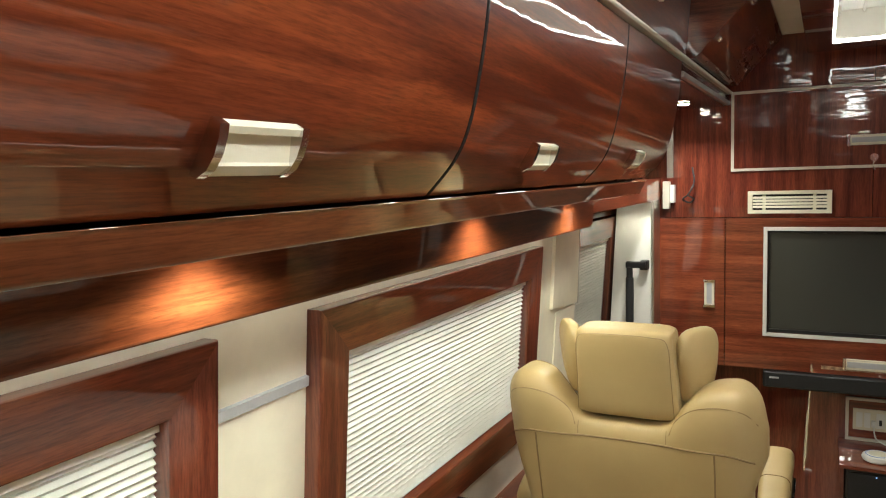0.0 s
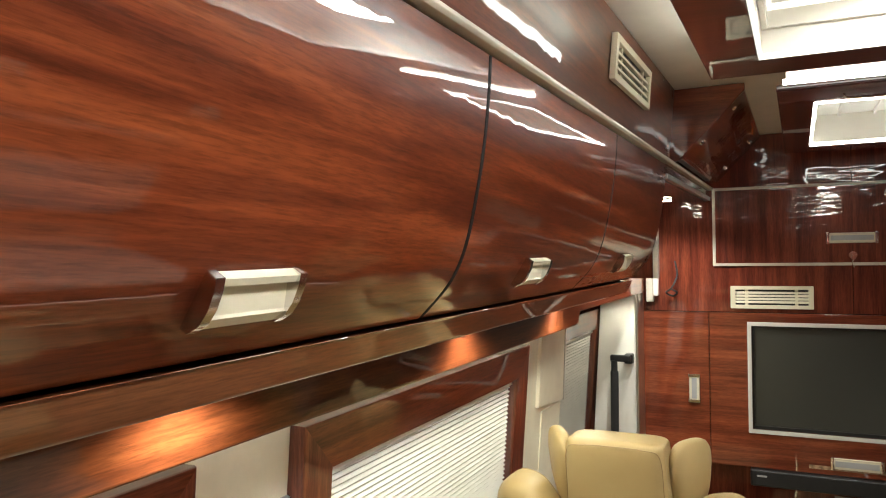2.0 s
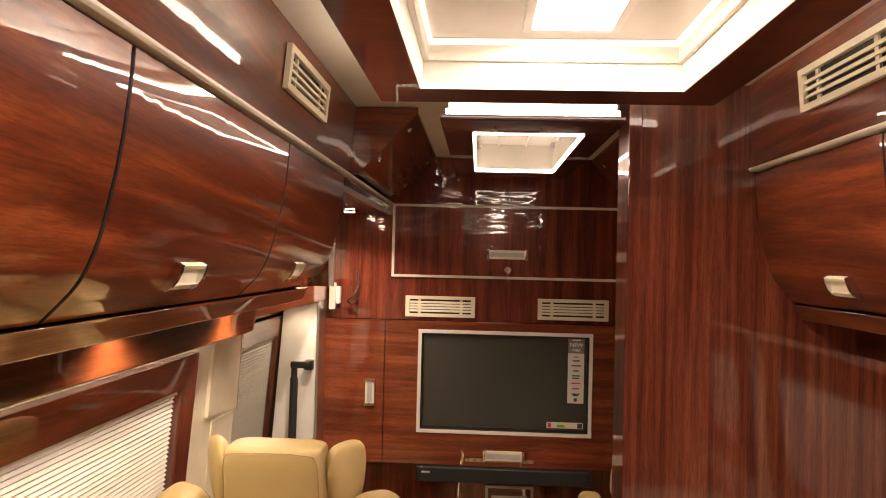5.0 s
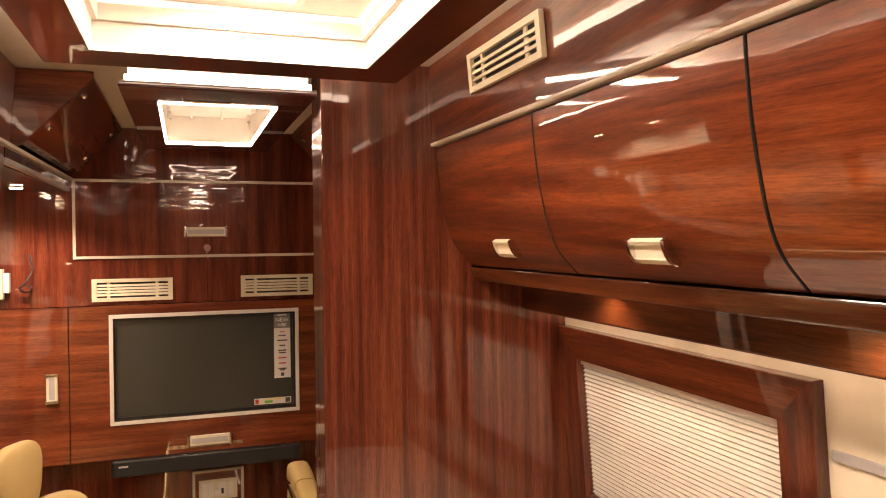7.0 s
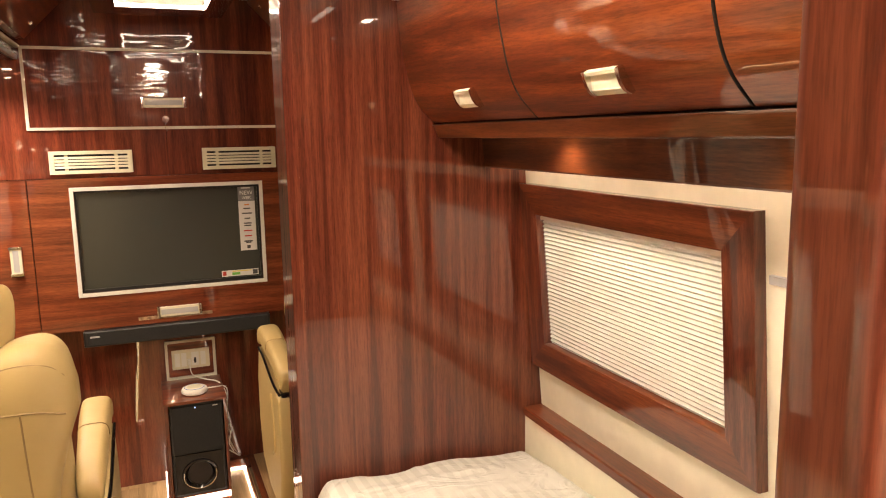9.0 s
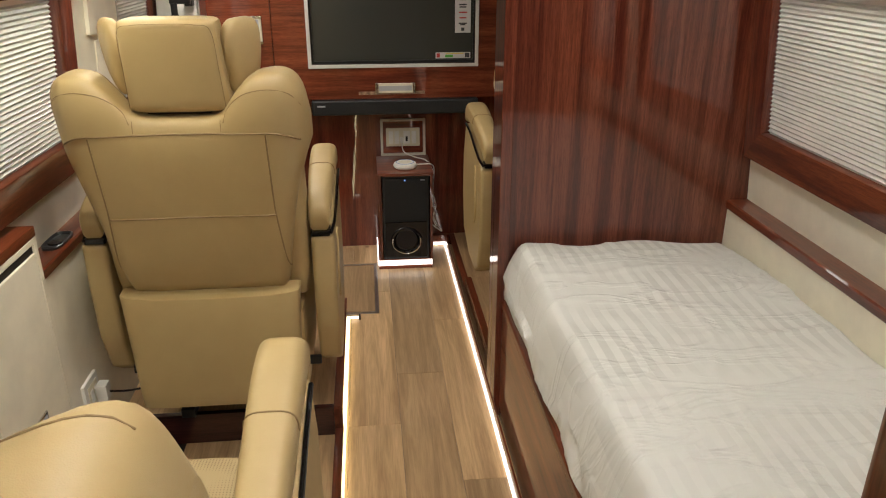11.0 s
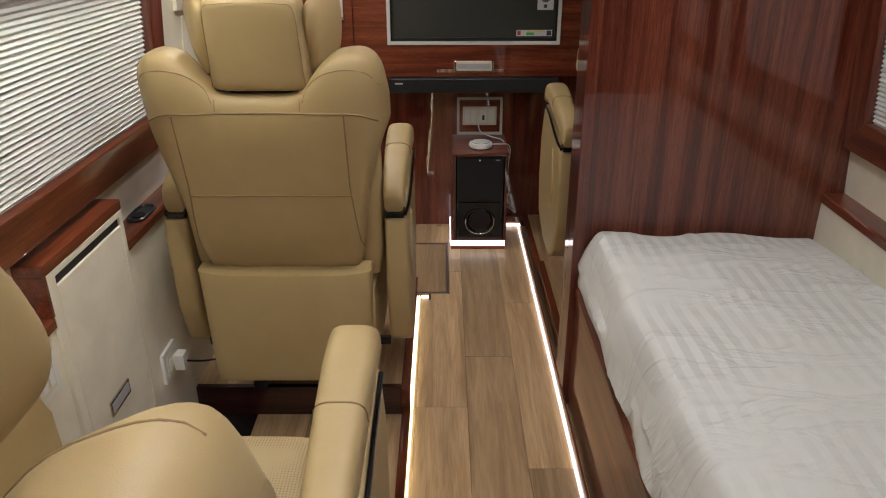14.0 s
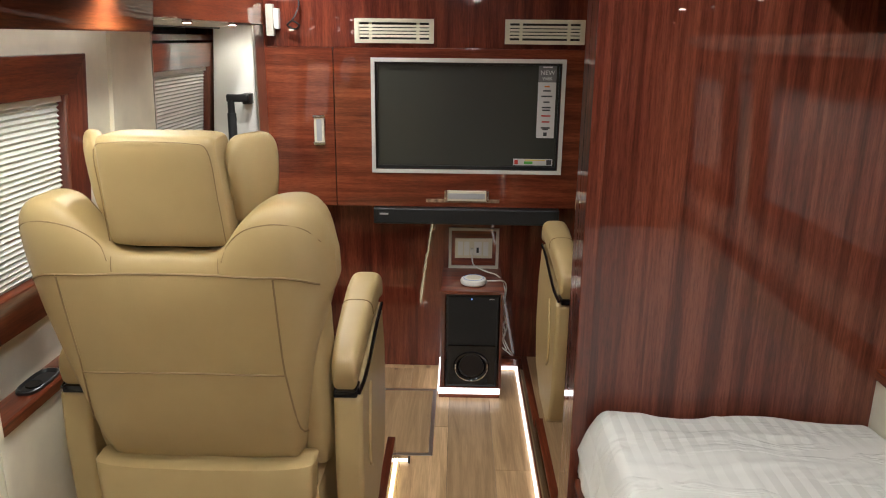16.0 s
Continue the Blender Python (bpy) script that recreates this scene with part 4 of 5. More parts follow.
part("wire", tube(bend([(-0.19, FRONT - 0.01, 1.60), (-0.18, FRONT - 0.03, 1.54), (-0.20, FRONT - 0.05, 1.49), (-0.225, FRONT - 0.03, 1.47), (-0.20, FRONT - 0.02, 1.455), (-0.18, FRONT - 0.04, 1.47), (-0.20, FRONT - 0.05, 1.485)], 6), 0.0035, 7), RUBBER, wr)

# ---- the tall partition and the rear one ----
tagged(part("partition", box(0.718, 1.50, PART, 2.20, 0.0, ROOF - 0.001, 0.006), W_Z), "tall glossy mahogany partition at the head of the bed", "wall", kind="structure")
tagged(part("partition_edge", prism([(0.703, PART - 0.012), (0.737, PART - 0.012), (0.737, PART - 0.0005), (0.7175, PART - 0.0005), (0.7175, 2.205), (0.703, 2.205)], "z", 0.0, ROOF - 0.002, 0.004, 2), W_Z), "rounded mahogany edge of the partition", "trim", kind="structure")
tagged(part("rear_partition", box(0.581, 1.42, 0.33, 0.37, 0.0, ROOF - 0.001, 0.008, 3), W_Z), "lacquered mahogany partition at the foot of the bed", "wall", kind="structure")

# ---- side shelves ----
def shelf(sign, ya, yb):
    pts = [(-0.50, 0.683), (-0.432, 0.683), (-0.428, 0.687), (-0.428, 0.707), (-0.432, 0.711), (-0.50, 0.711)]
    tagged(part("wall_shelf", prism([(side(x, sign), z) for x, z in pts], "y", ya, yb), W_TRIM), "narrow glossy mahogany shelf along the side wall", "shelf", kind="structure")
    xs = sorted((side(-0.50, sign), side(-0.434, sign)))
    tagged(part("lower_panel", box(xs[0], xs[1], ya, yb, 0.0, 0.6825), CREAM), "cream panel below the side shelf", "wall", kind="structure")


shelf(-1, -0.9, 2.62)
shelf(1, 0.371, 2.079)
shelf(1, 2.206, LOWER - 0.001)


def cup_holder(x, y, z, label):
    root = thing("cup_holder", label, "cup holder", at=(x, y, z))
    sq = squircle(28, 3.2)
    part("rim", loft([[(0.026 * f * a, 0.062 * f * b, h) for a, b in sq] for f, h in ((1.0, 0.0), (1.0, 0.006), (0.9, 0.008), (0.80, 0.003), (0.78, 0.0015))]), BLACK, root)
    part("well", disc(0, -0.018, 0.0042, 0.017, 0.004, seg=20), GLOSSBLACK, root)
    return root


cup_holder(-0.462, 1.93, 0.711, "black oval cup holder let into the shelf")
cup_holder(side(-0.464, 1), 1.09, 0.711, "black oval cup holder let into the shelf")

cab = thing("side_cabinet", "cream side cabinet with a mahogany top and drop door", "cabinet")
part("top", box(-0.53, -0.424, 1.375, 1.742, 0.800, 0.824, 0.003), W_TRIM, cab)
part("end_panel", box(-0.53, -0.426, 1.377, 1.389, 0.7115, 0.7995, 0.001, 1), W_TRIM, cab)
part("end_panel", box(-0.53, -0.426, 1.730, 1.740, 0.7115, 0.7995, 0.001, 1), W_TRIM, cab)
part("body", box(-0.53, -0.4335, 1.3895, 1.7295, 0.7115, 0.7995), CREAM, cab)
part("face_frame", ring_box("x", (1.385, 1.738, 0.24, 0.799), (1.412, 1.722, 0.262, 0.786), -0.4335, -0.424, 0.001), CREAM, cab)
part("recess", box(-0.4333, -0.430, 1.41, 1.724, 0.745, 0.787), GAP, cab)
part("drop_door", box(-0.4333, -0.4235, 1.415, 1.7195, 0.265, 0.765, 0.003), CREAM, cab)
hd = part("handle", box(-0.4233, -0.4185, 1.495, 1.600, 0.385, 0.425, 0.003), CHROME, cab, "recessed chrome pull")
part("handle_recess", box(-0.4184, -0.4175, 1.503, 1.592, 0.393, 0.417), GREYTRIM, hd)


def side_socket(x, y, z, sign, plug, label):
    root = thing("side_socket", label, "socket", "side wall sockets", at=(x, y, z))
    s = -sign
    xs = sorted((0.0, s * 0.010))
    part("plate", box(xs[0], xs[1], -0.048, 0.048, -0.045, 0.045, 0.003), WHITE, root)
    xs = sorted((s * 0.0105, s * 0.013))
    part("insert", box(xs[0], xs[1], -0.03, 0.03, -0.03, 0.03, 0.001, 1), IVORY, root)
    for y2 in (-0.016, 0.012):
        xs = sorted((s * 0.0135, s * 0.0165))
        part("switch", box(xs[0], xs[1], y2 - 0.009, y2 + 0.009, -0.018, 0.018, 0.001, 1), WHITE, root)
    if plug:
        xs = sorted((s * 0.0165, s * 0.045))
        part("plug", box(xs[0], xs[1], 0.0, 0.036, -0.030, 0.018, 0.004), WHITE, root)
        part("cord", tube(bend([(s * 0.045, 0.02, -0.01), (s * 0.08, 0.05, -0.03), (s * 0.11, 0.11, -0.06)], 5), 0.003, 7), BLACK, root)
    return root


side_socket(-0.434, 1.86, 0.30, -1, True, "white wall socket with a plug on the cream panel")
side_socket(-0.434, 1.30, 0.62, -1, False, "white switch plate on the cream panel")
side_socket(side(-0.434, 1), 1.22, 0.60, 1, False, "white switch plate above the bed")

# ---- platforms, floor lights ----
def platform(name, x0, x1, y0, y1, h, sign, label):
    """A low step with plank top and dark lacquered edges."""
    root = thing(name, label, "platform")
    part("core", box(x0 + 0.02, x1 - 0.02, y0 + 0.02, y1 - 0.001, 0.0, h - 0.006), GAP, root)
    part("top", box(x0 + (0.028 if sign > 0 else 0), x1 - (0.028 if sign < 0 else 0), y0 + 0.02, y1, h - 0.006, h), OAK, root, "oak-look plank top")
    ex = (x1 - 0.0275, x1) if sign < 0 else (x0, x0 + 0.0275)
    part("edge_board", box(ex[0], ex[1], y0, y1, 0.0, h + 0.002, 0.002), W_TRIM, root)
    part("front_board", box(x0 + (0.028 if sign > 0 else 0), x1 - (0.028 if sign < 0 else 0), y0, y0 + 0.0195, 0.0, h + 0.002, 0.002), W_DARK, root)
    return root


platform("seat_platform", -0.433, 0.226, 2.02, 2.78, 0.10, -1, "low seat platform with plank top and dark edges")
platform("seat_platform", -0.433, 0.226, 0.30, 1.43, 0.10, -1, "low seat platform with plank top and dark edges")
platform("seat_platform", 0.722, 1.39, 2.206, 2.93, 0.10, 1, "low seat platform with plank top and dark edges")
platform("seat_platform", 0.722, 1.39, 2.931, LOWER - 0.001, 0.05, 1, "low step with plank top and dark edge")
tagged(part("aisle_edge", box(0.200, 0.226, 1.4305, 2.0195, 0.0, 0.026, 0.002), W_TRIM), "dark strip beside the aisle light", "trim", kind="structure")
fl = thing("floor_light", "thin white light strip along the aisle edge", "strip light", "aisle lights")
part("tube", box(0.2275, 0.2320, 0.2, 2.79, 0.003, 0.012, 0.002), LED_WARM, fl)
part("end_tube", box(0.2355, 0.268, 2.782, 2.79, 0.003, 0.012, 0.002), LED_FLOOR, fl)
part("end_cap", box(0.2685, 0.276, 2.775, 2.793, 0.0, 0.021, 0.002), BLACK, fl)
fl = thing("floor_light", "thin white light strip along the bed and step", "strip light", "aisle lights")
part("tube", box(0.6950, 0.6992, 0.2, 3.54, 0.003, 0.012, 0.002), LED_FLOOR, fl)
part("end_tube", box(0.615, 0.700, 3.5405, 3.551, 0.004, 0.018, 0.002), LED_FLOOR, fl)
tagged(part("step_end", box(0.6165, 0.7215, 3.552, LOWER - 0.001, 0.0, 0.052, 0.002), W_TRIM), "dark lacquered end of the step", "trim", kind="structure")

tagged(part("aisle_lip", box(0.700, 0.706, 0.2, 3.551, 0.0, 0.055, 0.001, 1), W_TRIM), "dark lip behind the aisle light", "trim", kind="structure")

# ---- bed ----
bed = thing("bed", "built-in bed with a glossy mahogany base", "bed")
part("base", box(0.738, 1.394, 0.372, PART - 0.014, 0.0, 0.397), GAP, bed)
part("side_board", box(0.722, 0.7375, 0.372, PART - 0.013, 0.0, 0.390, 0.002), W_TRIM, bed)
part("top_rail", box(0.718, 0.752, 0.372, PART - 0.013, 0.3905, 0.417, 0.006, 3), W_TRIM, bed)


def mattress(piece):
    nx, ny = 70, 150
    x0, x1, y0, y1 = 0.730, 1.392, 0.374, PART - 0.014
    zb, zt = 0.419, 0.610

    def relief(x, y):
        p = Vector((x, y, 0))
        h = 0.016 * noise.noise(p * 2.2) + 0.009 * noise.noise(p * 6 + Vector((3, 1, 0)))
        # soft creases that run over and along the bed
        for k, (cy, amp, tw) in enumerate(((1.93, 0.006, 0.3), (1.80, 0.005, -0.2), (1.66, 0.006, 0.1), (1.45, 0.007, -0.25), (1.22, 0.006, 0.2), (1.02, 0.007, 0.1), (0.8, 0.006, -0.2))):
            d = y - cy - tw * 0.12 * (x - 1.05) - 0.03 * noise.noise(Vector((x * 4, k * 7.3, 0)))
            h += 1.5 * amp * math.exp(-(d / 0.010) ** 2) * (0.5 + noise.noise(Vector((x * 5, k * 3.1, 2))))
        d = x - 1.02 - 0.1 * noise.noise(Vector((y * 3, 5, 0)))
        h += 0.004 * math.exp(-(d / 0.012) ** 2)
        h += 0.0025 * noise.noise(Vector((x * 26, y * 12, 4)))
        return h
    b = bmesh.new()
    grid = []
    for j in range(ny + 1):
        row = []
        for i in range(nx + 1):
            u, v = i / nx, j / ny
            x = x0 + (x1 - x0) * u
            y = y0 + (y1 - y0) * v
            ex = min(u * (x1 - x0), 0.05) / 0.05
            ex2 = min((1 - u) * (x1 - x0), 0.05) / 0.05
            ey = min((1 - v) * (y1 - y0), 0.05) / 0.05
            rnd = (1 - (1 - ex) ** 2.4) * (1 - 0.35 * (1 - ex2) ** 2.2) * (1 - 0.35 * (1 - ey) ** 2.2)
            z = zb + (zt - zb) * (0.42 + 0.58 * rnd) + relief(x, y) * (0.3 + 0.7 * ex) + 0.012 * math.sin(math.pi * v * 0.9) + 0.009 * math.sin(x * 17 + 1.2) * max(0.0, v - 0.9) * 10
            x += (1 - ex) * (0.010 * noise.noise(Vector((1, y * 7, z * 3))) - 0.004)
            row.append(b.verts.new((x, y, z)))
        # hanging side, gathered in folds
        folds = []
        for k in range(1, 7):
            f = k / 6
            y = y0 + (y1 - y0) * j / ny
            top = row[0].co
            wob = 0.016 * noise.noise(Vector((y * 9, f * 2.2, 0))) + 0.008 * noise.noise(Vector((y * 24, f * 3, 7)))
            folds.append(b.verts.new((top.x - 0.010 * math.sin(math.pi * min(1, f * 0.9 + 0.1)) + wob * math.sin(math.pi * min(1, f * 0.85 + 0.15)) + 0.004 * f, y, top.z + (zb - 0.001 - top.z) * f)))
        grid.append(folds[::-1] + row)
    span = range(6, len(grid[0]) - 1) if piece == "top" else range(6)
    for r, q in zip(grid, grid[1:]):
        for i in span:
            b.faces.new((r[i], r[i + 1], q[i + 1], q[i]))
    for row in (grid[0], grid[-1]) if piece == "top" else ():
        base = [b.verts.new((v.co.x, v.co.y, zb)) for v in row[6:]]
        for i in range(len(base) - 1):
            b.faces.new((row[6 + i], row[7 + i], base[i + 1], base[i]))
    bmesh.ops.delete(b, geom=[v for v in b.verts if not v.link_faces], context="VERTS")
    return b


mt = thing("mattress", "mattress in a creased off-white satin-striped sheet", "mattress")
part("sheet", mattress("top"), SHEET, mt)
part("side_drape", mattress("side"), SHEET, mt, "gathered side of the sheet")

# ---- captain chairs ----
def lerp_table(table, x):
    """A smooth curve through the table's points."""
    x = min(max(x, table[0][0]), table[-1][0])
    n = len(table)

    def slope(i):
        i0, i1 = max(i - 1, 0), min(i + 1, n - 1)
        return (table[i1][1] - table[i0][1]) / (table[i1][0] - table[i0][0])
    for i in range(n - 1):
        (a, va), (b, vb) = table[i], table[i + 1]
        if x <= b:
            h, t = b - a, (x - a) / (b - a)
            return (va * (1 + 2 * t) * (1 - t) ** 2 + slope(i) * h * t * (1 - t) ** 2
                    + vb * t * t * (3 - 2 * t) - slope(i + 1) * h * t * t * (1 - t))
    return table[-1][1]


def rear_y(z):
    return -0.25 * (z - 0.5) if z > 0.5 else 0.0


def captain_chair(label, recline=0.0):
    root = thing("captain_chair", label, "chair", "captain chairs")
    sq = squircle(44, 3.8)
    top = [(0.0, 0.968), (0.06, 0.968), (0.095, 0.978), (0.13, 1.022), (0.165, 1.054), (0.20, 1.062), (0.237, 1.054), (0.264, 1.020), (0.276, 0.955)]
    bot = [(0.0, 0.495), (0.15, 0.495), (0.19, 0.50), (0.207, 0.60), (0.232, 0.74), (0.258, 0.84), (0.276, 0.89)]
    rear = [(0.0, 0.003), (0.17, 0.0), (0.20, 0.005), (0.235, 0.024), (0.262, 0.06), (0.276, 0.11)]
    front = [(0.0, 0.13), (0.12, 0.135), (0.18, 0.18), (0.24, 0.20), (0.276, 0.165)]
    rings = []
    n = 52

    def back_y(x, z, c):
        y0, y1 = lerp_table(rear, abs(x)), lerp_table(front, abs(x))
        return rear_y(z) + (y0 + y1) / 2 + c * (y1 - y0) / 2
    for k in range(n + 1):
        x = -0.276 * math.cos(math.pi * k / n)
        z0, z1 = lerp_table(bot, abs(x)), lerp_table(top, abs(x))
        ring = []
        for c, s in sq:
            z = (z0 + z1) / 2 + s * (z1 - z0) / 2
            ring.append((x, back_y(x, z, c), z))
        rings.append(ring)
    back = part("backrest", loft(rings), LEATHER, root)
    # rear skirt below the backrest
    rings = []
    for z, w, th in ((0.172, 0.196, 0.012), (0.178, 0.207, 0.030), (0.22, 0.209, 0.040), (0.38, 0.214, 0.045), (0.47, 0.218, 0.045), (0.496, 0.221, 0.04), (0.503, 0.216, 0.02)):
        rings.append([(w * c, 0.036 + th * s - 0.006, z + 0.012 * (abs(c) ** 3 if z > 0.45 else 0)) for c, s in squircle(36, 7)])
    part("rear_skirt", loft(rings), LEATHER, root)
    r = 0.0022

    def on_back(x, z, out=0.0):
        a = abs(x)
        z0, z1 = lerp_table(bot, a), lerp_table(top, a)
        q = max(-0.999, min(0.999, (2 * z - z0 - z1) / (z1 - z0)))
        c = -(1 - abs(q) ** 3.8) ** (1 / 3.8)
        return (x, back_y(x, z, c) - out, z)
    for s in (-1, 1):
        part("seam", tube([on_back(s * (0.186 + 0.02 * max(0.0, (0.75 - z) / 0.25)), z) for z in [0.506 + 0.0211 * k for k in range(21)]], 0.0019, 6), THREAD, back)
        part("seam", tube(bend([on_back(s * x, z, 0.001) for x, z in ((0.186, 0.932), (0.205, 0.930), (0.225, 0.924), (0.243, 0.914), (0.256, 0.905))], 5), r, 6), THREAD, back)
        part("seam", tube(bend([on_back(s * x, z) for x, z in ((0.098, 0.955), (0.110, 0.985), (0.138, 1.012), (0.17, 1.024), (0.205, 1.026), (0.24, 1.015), (0.262, 0.985))], 5), r * 0.5, 6), THREAD, back)
        part("seam", tube(bend([on_back(s * 0.092, z) for z in (0.936, 0.945, 0.955, 0.962)], 4), r * 0.45, 6), THREAD, back)
        crown = []
        for k in range(13):
            x = s * (0.105 + 0.0125 * k)
            zc, zh = (lerp_table(bot, abs(x)) + lerp_table(top, abs(x))) / 2, (lerp_table(top, abs(x)) - lerp_table(bot, abs(x))) / 2
            z = zc + zh * (1 - 0.5 ** 3.8) ** (1 / 3.8)
            crown.append((x, back_y(x, z, 0.5), z))
        part("seam", tube(crown, r * 0.5, 6), THREAD, back)
        # front bolster of the backrest, behind the arm
        rings = []
        for z, f in ((0.44, 0.35), (0.46, 0.8), (0.52, 1.0), (0.70, 1.0), (0.88, 1.0), (0.94, 0.75)):
            rings.append([(s * 0.212 + 0.034 * f * c, rear_y(z) + 0.15 + 0.085 * f * q, z) for c, q in squircle(28, 3.0)])
        part("backrest_bolster", loft(rings), LEATHER, root)
    part("seam", tube([on_back(-0.186 + 0.372 * k / 20, 0.932) for k in range(21)], r, 6), THREAD, back)
    part("seam", tube([on_back(-0.188 + 0.376 * k / 20, 0.728) for k in range(21)], r, 6), THREAD, back)
    # headrest with two hinged wings
    rings = []
    for k in range(25):
        x = -0.106 * math.cos(math.pi * k / 24)
        f = (1 - (abs(x) / 0.1065) ** 6) ** 0.35
        ring = []
        for c, s in squircle(40, 7.0):
            z = 1.074 + s * (0.088 + 0.011 * f)
            ring.append((0.009 + x * (0.96 - 0.05 * s), rear_y(1.07) + 0.088 + c * (0.030 + 0.026 * f) - 0.22 * (z - 1.07), z))
        rings.append(ring)
    head = part("headrest", loft(rings), LEATHER, root)
    edge = [(x + 0.009, rear_y(1.07) + 0.0335 - 0.22 * (z - 1.07), z - 0.010) for x, z in ((-0.099, 1.00), (-0.096, 1.08), (-0.091, 1.160), (-0.06, 1.172), (0.0, 1.174), (0.06, 1.172), (0.091, 1.160), (0.096, 1.08), (0.099, 1.00))]
    part("seam", tube(bend(edge, 5), 0.0008, 6), THREAD, head)
    part("post_cover", box(-0.07, 0.07, rear_y(1.0) + 0.075, rear_y(1.0) + 0.115, 0.955, 1.0, 0.006), BLACK, head, "dark gap below the headrest")
    for s in (-1, 1):
        rings = []
        for k in range(21):
            u = -math.cos(math.pi * k / 20)
            f = (1 - abs(u) ** 4.0) ** 0.45 if abs(u) < 1 else 0.0
            ring = []
            for c, q in squircle(28, 2.7):
                out = (u + 1) / 2
                xx = 0.009 + s * (0.107 + out * (0.050 + 0.006 * q) + 0.022 * c * f)
                ring.append((xx, rear_y(1.07) + 0.075 + 0.095 * out - 0.010 * c * f - 0.2 * 0.07 * q, 1.084 + 0.014 * out + q * (0.030 + 0.054 * f - 0.012 * out)))
            rings.append(ring)
        wing = part("headrest_wing", loft(rings), LEATHER, root)
        mid = [rings[j][k] for j, k in ((4, 19), (8, 19), (12, 19), (16, 19))]
        part("seam", tube(bend([Vector(p) + Vector((s * 0.001, -0.001, 0)) for p in mid], 4), 0.001, 6), THREAD, wing)
    # seat
    rings = []
    for y, zt, w in ((0.12, 0.36, 0.19), (0.14, 0.39, 0.20), (0.22, 0.40, 0.205), (0.42, 0.41, 0.205), (0.58, 0.42, 0.205), (0.64, 0.41, 0.20), (0.665, 0.37, 0.19)):
        rings.append([(w * c, y, (zt + 0.22) / 2 + s * (zt - 0.22) / 2) for c, s in squircle(32, 5)])
    part("seat", loft(rings), PERF, root, "perforated leather seat cushion")
    # arms
    for s in (-1, 1):
        cx = s * 0.257
        rings = []
        line = bend([(0, -0.030, 0.650), (0, -0.018, 0.668), (0, 0.02, 0.684), (0, 0.09, 0.700), (0, 0.18, 0.716), (0, 0.27, 0.727), (0, 0.345, 0.728), (0, 0.375, 0.716), (0, 0.383, 0.70)], 4)
        m = len(line)

        def pad_ring(k):
            t = k / (m - 1)
            f = 0.35 + 0.65 * (1 - abs(2 * t - 1) ** 8) ** 0.5
            hw = (0.025 + 0.012 * min(1.0, t * 1.6)) * (0.75 + 0.25 * f)
            return [(cx + hw * c, line[k].y - 0.006 * q, line[k].z + 0.010 + 0.035 * f * q) for c, q in squircle(28, 3.4)]
        pad = part("armrest", loft([pad_ring(k) for k in range(m)]), LEATHER, root)
        k = next(i for i, p in enumerate(line) if p.y > 0.16)
        part("seam", tube([Vector((cx, 0, line[k].z)) + (Vector(p) - Vector((cx, 0, line[k].z))) * Vector((1.01, 1, 1)).x for p in pad_ring(k)[:15]], 0.0015, 6), THREAD, pad)
        xo = s * 0.292
        part("trim_band", tube(bend([(s * 0.285, -0.022, 0.632), (xo, 0.03, 0.645), (xo + s * 0.003, 0.12, 0.668), (xo + s * 0.004, 0.22, 0.690), (xo + s * 0.003, 0.34, 0.694)], 5), 0.0042, 8), GLOSSBLACK, pad, "gloss black trim")
        part("trim_band", box(cx - 0.024, cx + 0.026, -0.031, 0.02, 0.624, 0.640, 0.005), GLOSSBLACK, pad, "gloss black trim")
        pts = [(-0.026, 0.622), (-0.030, 0.50), (-0.022, 0.36), (0.015, 0.25), (0.08, 0.205), (0.25, 0.205), (0.40, 0.26), (0.44, 0.40), (0.43, 0.56), (0.37, 0.69), (0.25, 0.685), (0.14, 0.665), (0.04, 0.640)]
        q = prism(pts, "x", min(s * 0.232, s * 0.292), max(s * 0.232, s * 0.292), 0.013, 3)
        pan = part("arm_panel", q, LEATHER, root)
        part("pocket_seam", tube(bend([(s * 0.2925, 0.10, 0.60), (s * 0.2935, 0.07, 0.50), (s * 0.2935, 0.075, 0.42), (s * 0.2925, 0.11, 0.385)], 5), 0.005, 7), LEATHER, pan)
        for o in (pad, pan):
            o.location = (s * 0.019, 0.09, 0.0)
        part("recline_lever", box(min(s * 0.2, s * 0.235), max(s * 0.2, s * 0.235), 0.015, 0.03, 0.225, 0.25, 0.004), BLACK, pan)
    if recline:
        hinge = Matrix.Translation((0, 0.06, 0.38)) @ Matrix.Rotation(radians(recline), 4, "X") @ Matrix.Translation((0, -0.06, -0.38))
        raised = Matrix.Translation((-0.035, 0.05, 0.012)) @ hinge
        for o in root.children:
            kind = o.name.split(".")[0]
            if kind in ("backrest", "backrest_bolster", "rear_skirt"):
                o.matrix_basis = hinge
            elif kind in ("headrest", "headrest_wing"):
                o.matrix_basis = raised
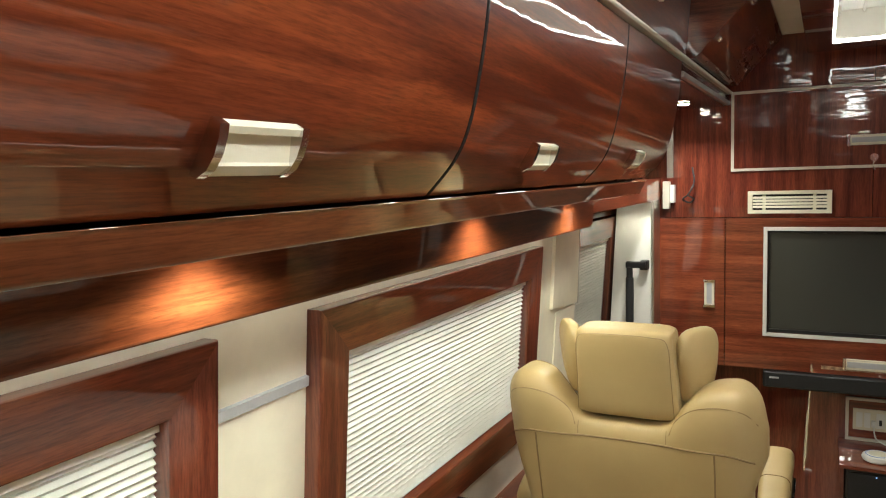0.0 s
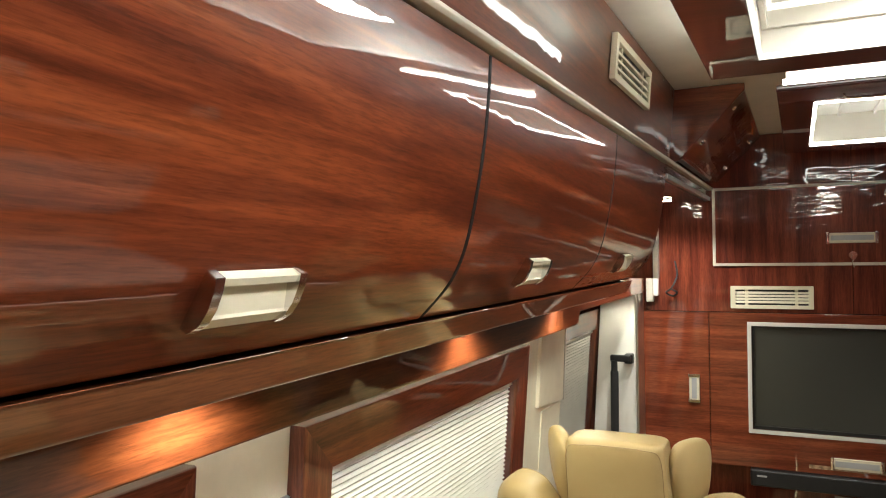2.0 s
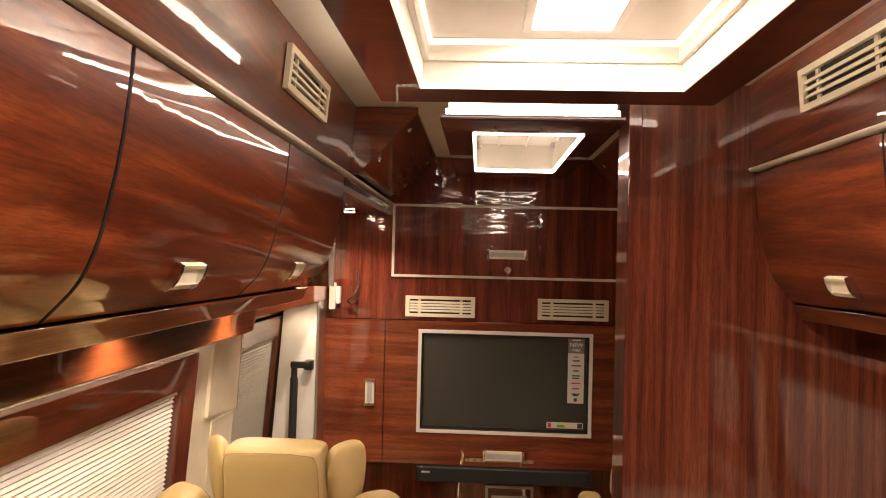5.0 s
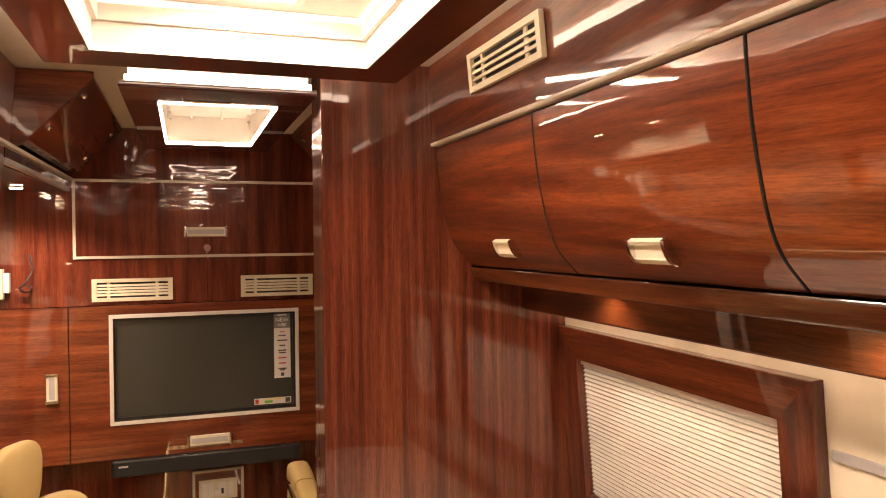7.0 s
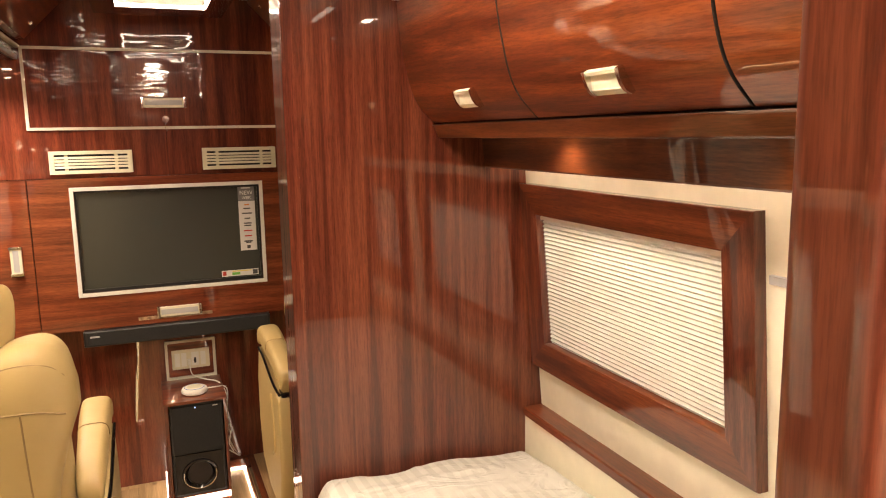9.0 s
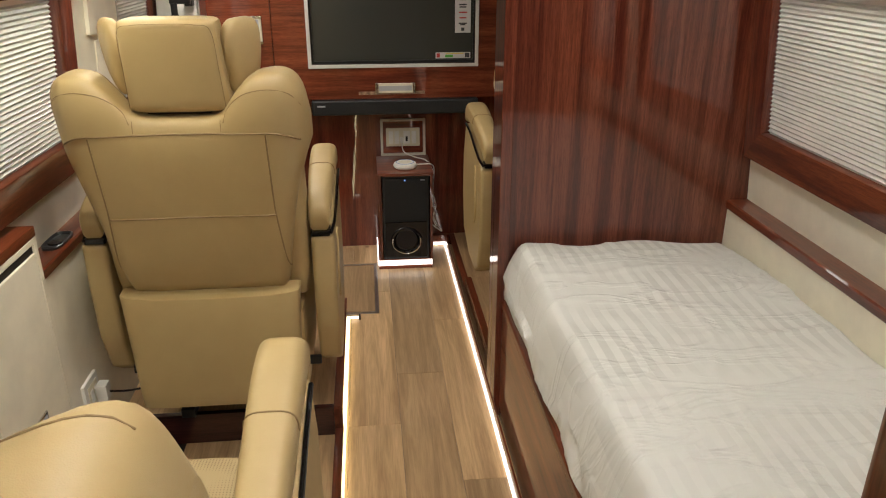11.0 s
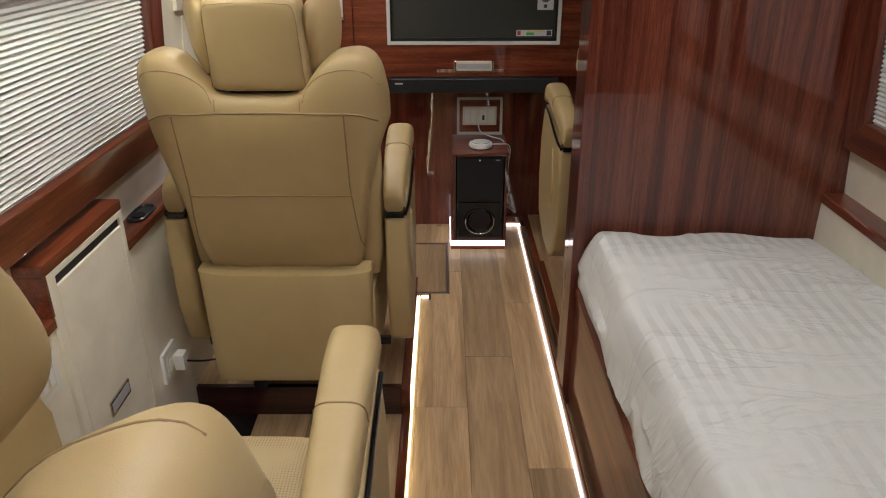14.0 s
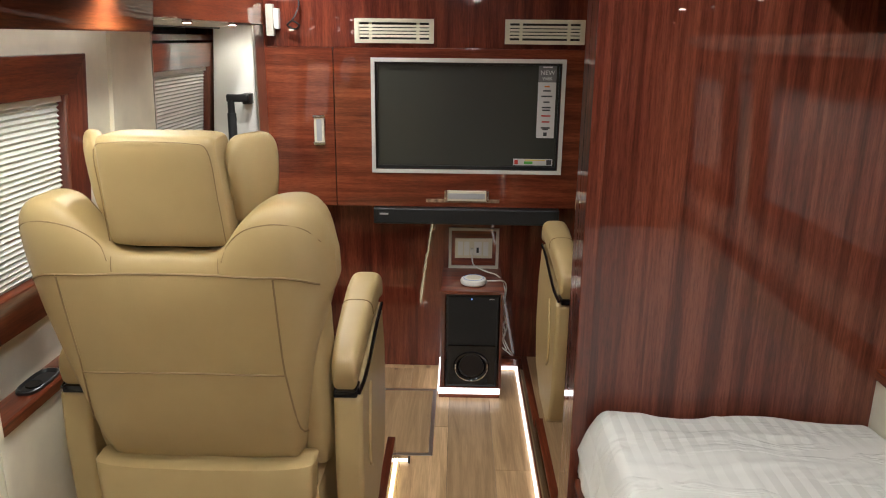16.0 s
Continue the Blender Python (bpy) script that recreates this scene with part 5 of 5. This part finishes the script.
    part("side_bolster", box(-0.222, -0.19, 0.04, 0.5, 0.18, 0.43, 0.012), LEATHER, root)
    part("side_bolster", box(0.19, 0.222, 0.04, 0.5, 0.18, 0.43, 0.012), LEATHER, root)
    part("base", box(-0.19, 0.19, 0.22, 0.62, 0.03, 0.215, 0.01), BLACK, root)
    for s in (-1, 1):
        part("floor_rail", box(s * 0.16 - 0.02, s * 0.16 + 0.02, 0.21, 0.66, 0.0, 0.0295, 0.003), BLACK, root)
    return root


chair = captain_chair("beige stitched leather captain chair on the seat platform")
chair.location = (-0.070, 1.797, 0.102)
far = copy_thing(chair, pose(1.014, 2.36, 0.102))
near = captain_chair("beige stitched leather captain chair tilted slightly back", 12.0)
near.location = (-0.076, 0.632, 0.102)

# ---- plank floor ----
W, L, GAPW = 0.1645, 0.977, 0.0004
plank_mesh = {}


def plank(parent, x, ya, yb, x1=None):
    w = (x1 or x + W) - x
    key = (round(w, 4), round(yb - ya, 4))
    if key not in plank_mesh:
        b = box(GAPW, w - GAPW, GAPW, yb - ya - GAPW, -0.0075, 0.0, 0.0008, 1)
        me = bpy.data.meshes.new("plank")
        b.to_mesh(me)
        b.free()
        me.materials.append(OAK)
        plank_mesh[key] = me
    ob = new("plank", plank_mesh[key])
    ob.location = (x, ya, 0)
    ob.parent = parent


floor = bpy.data.objects["floor"]
starts = {0: 0.30, 1: 0.62, 2: 1.08, 3: 0.397, 4: 0.793, 5: 0.55}
for col in range(-1, 6):
    x = 0.405 + (col - 3) * W
    y = starts.get(col, 0.15) - 2 * L
    while y < LOWER:
        ya, yb = max(y, REAR), min(y + L, LOWER)
        if yb - ya > 0.01:
            plank(floor, x, ya, yb)
        y += L
fh = thing("floor_hatch", "plank floor hatch in a slim aluminium frame", "hatch")
part("frame", ring_box("z", (0.10, 0.352, 2.826, 3.342), (0.115, 0.337, 2.841, 3.327), 0.0005, 0.003), ALU, fh)
part("lid", box(0.1155, 0.3365, 2.8415, 3.3265, 0.0005, 0.002), OAK, fh)
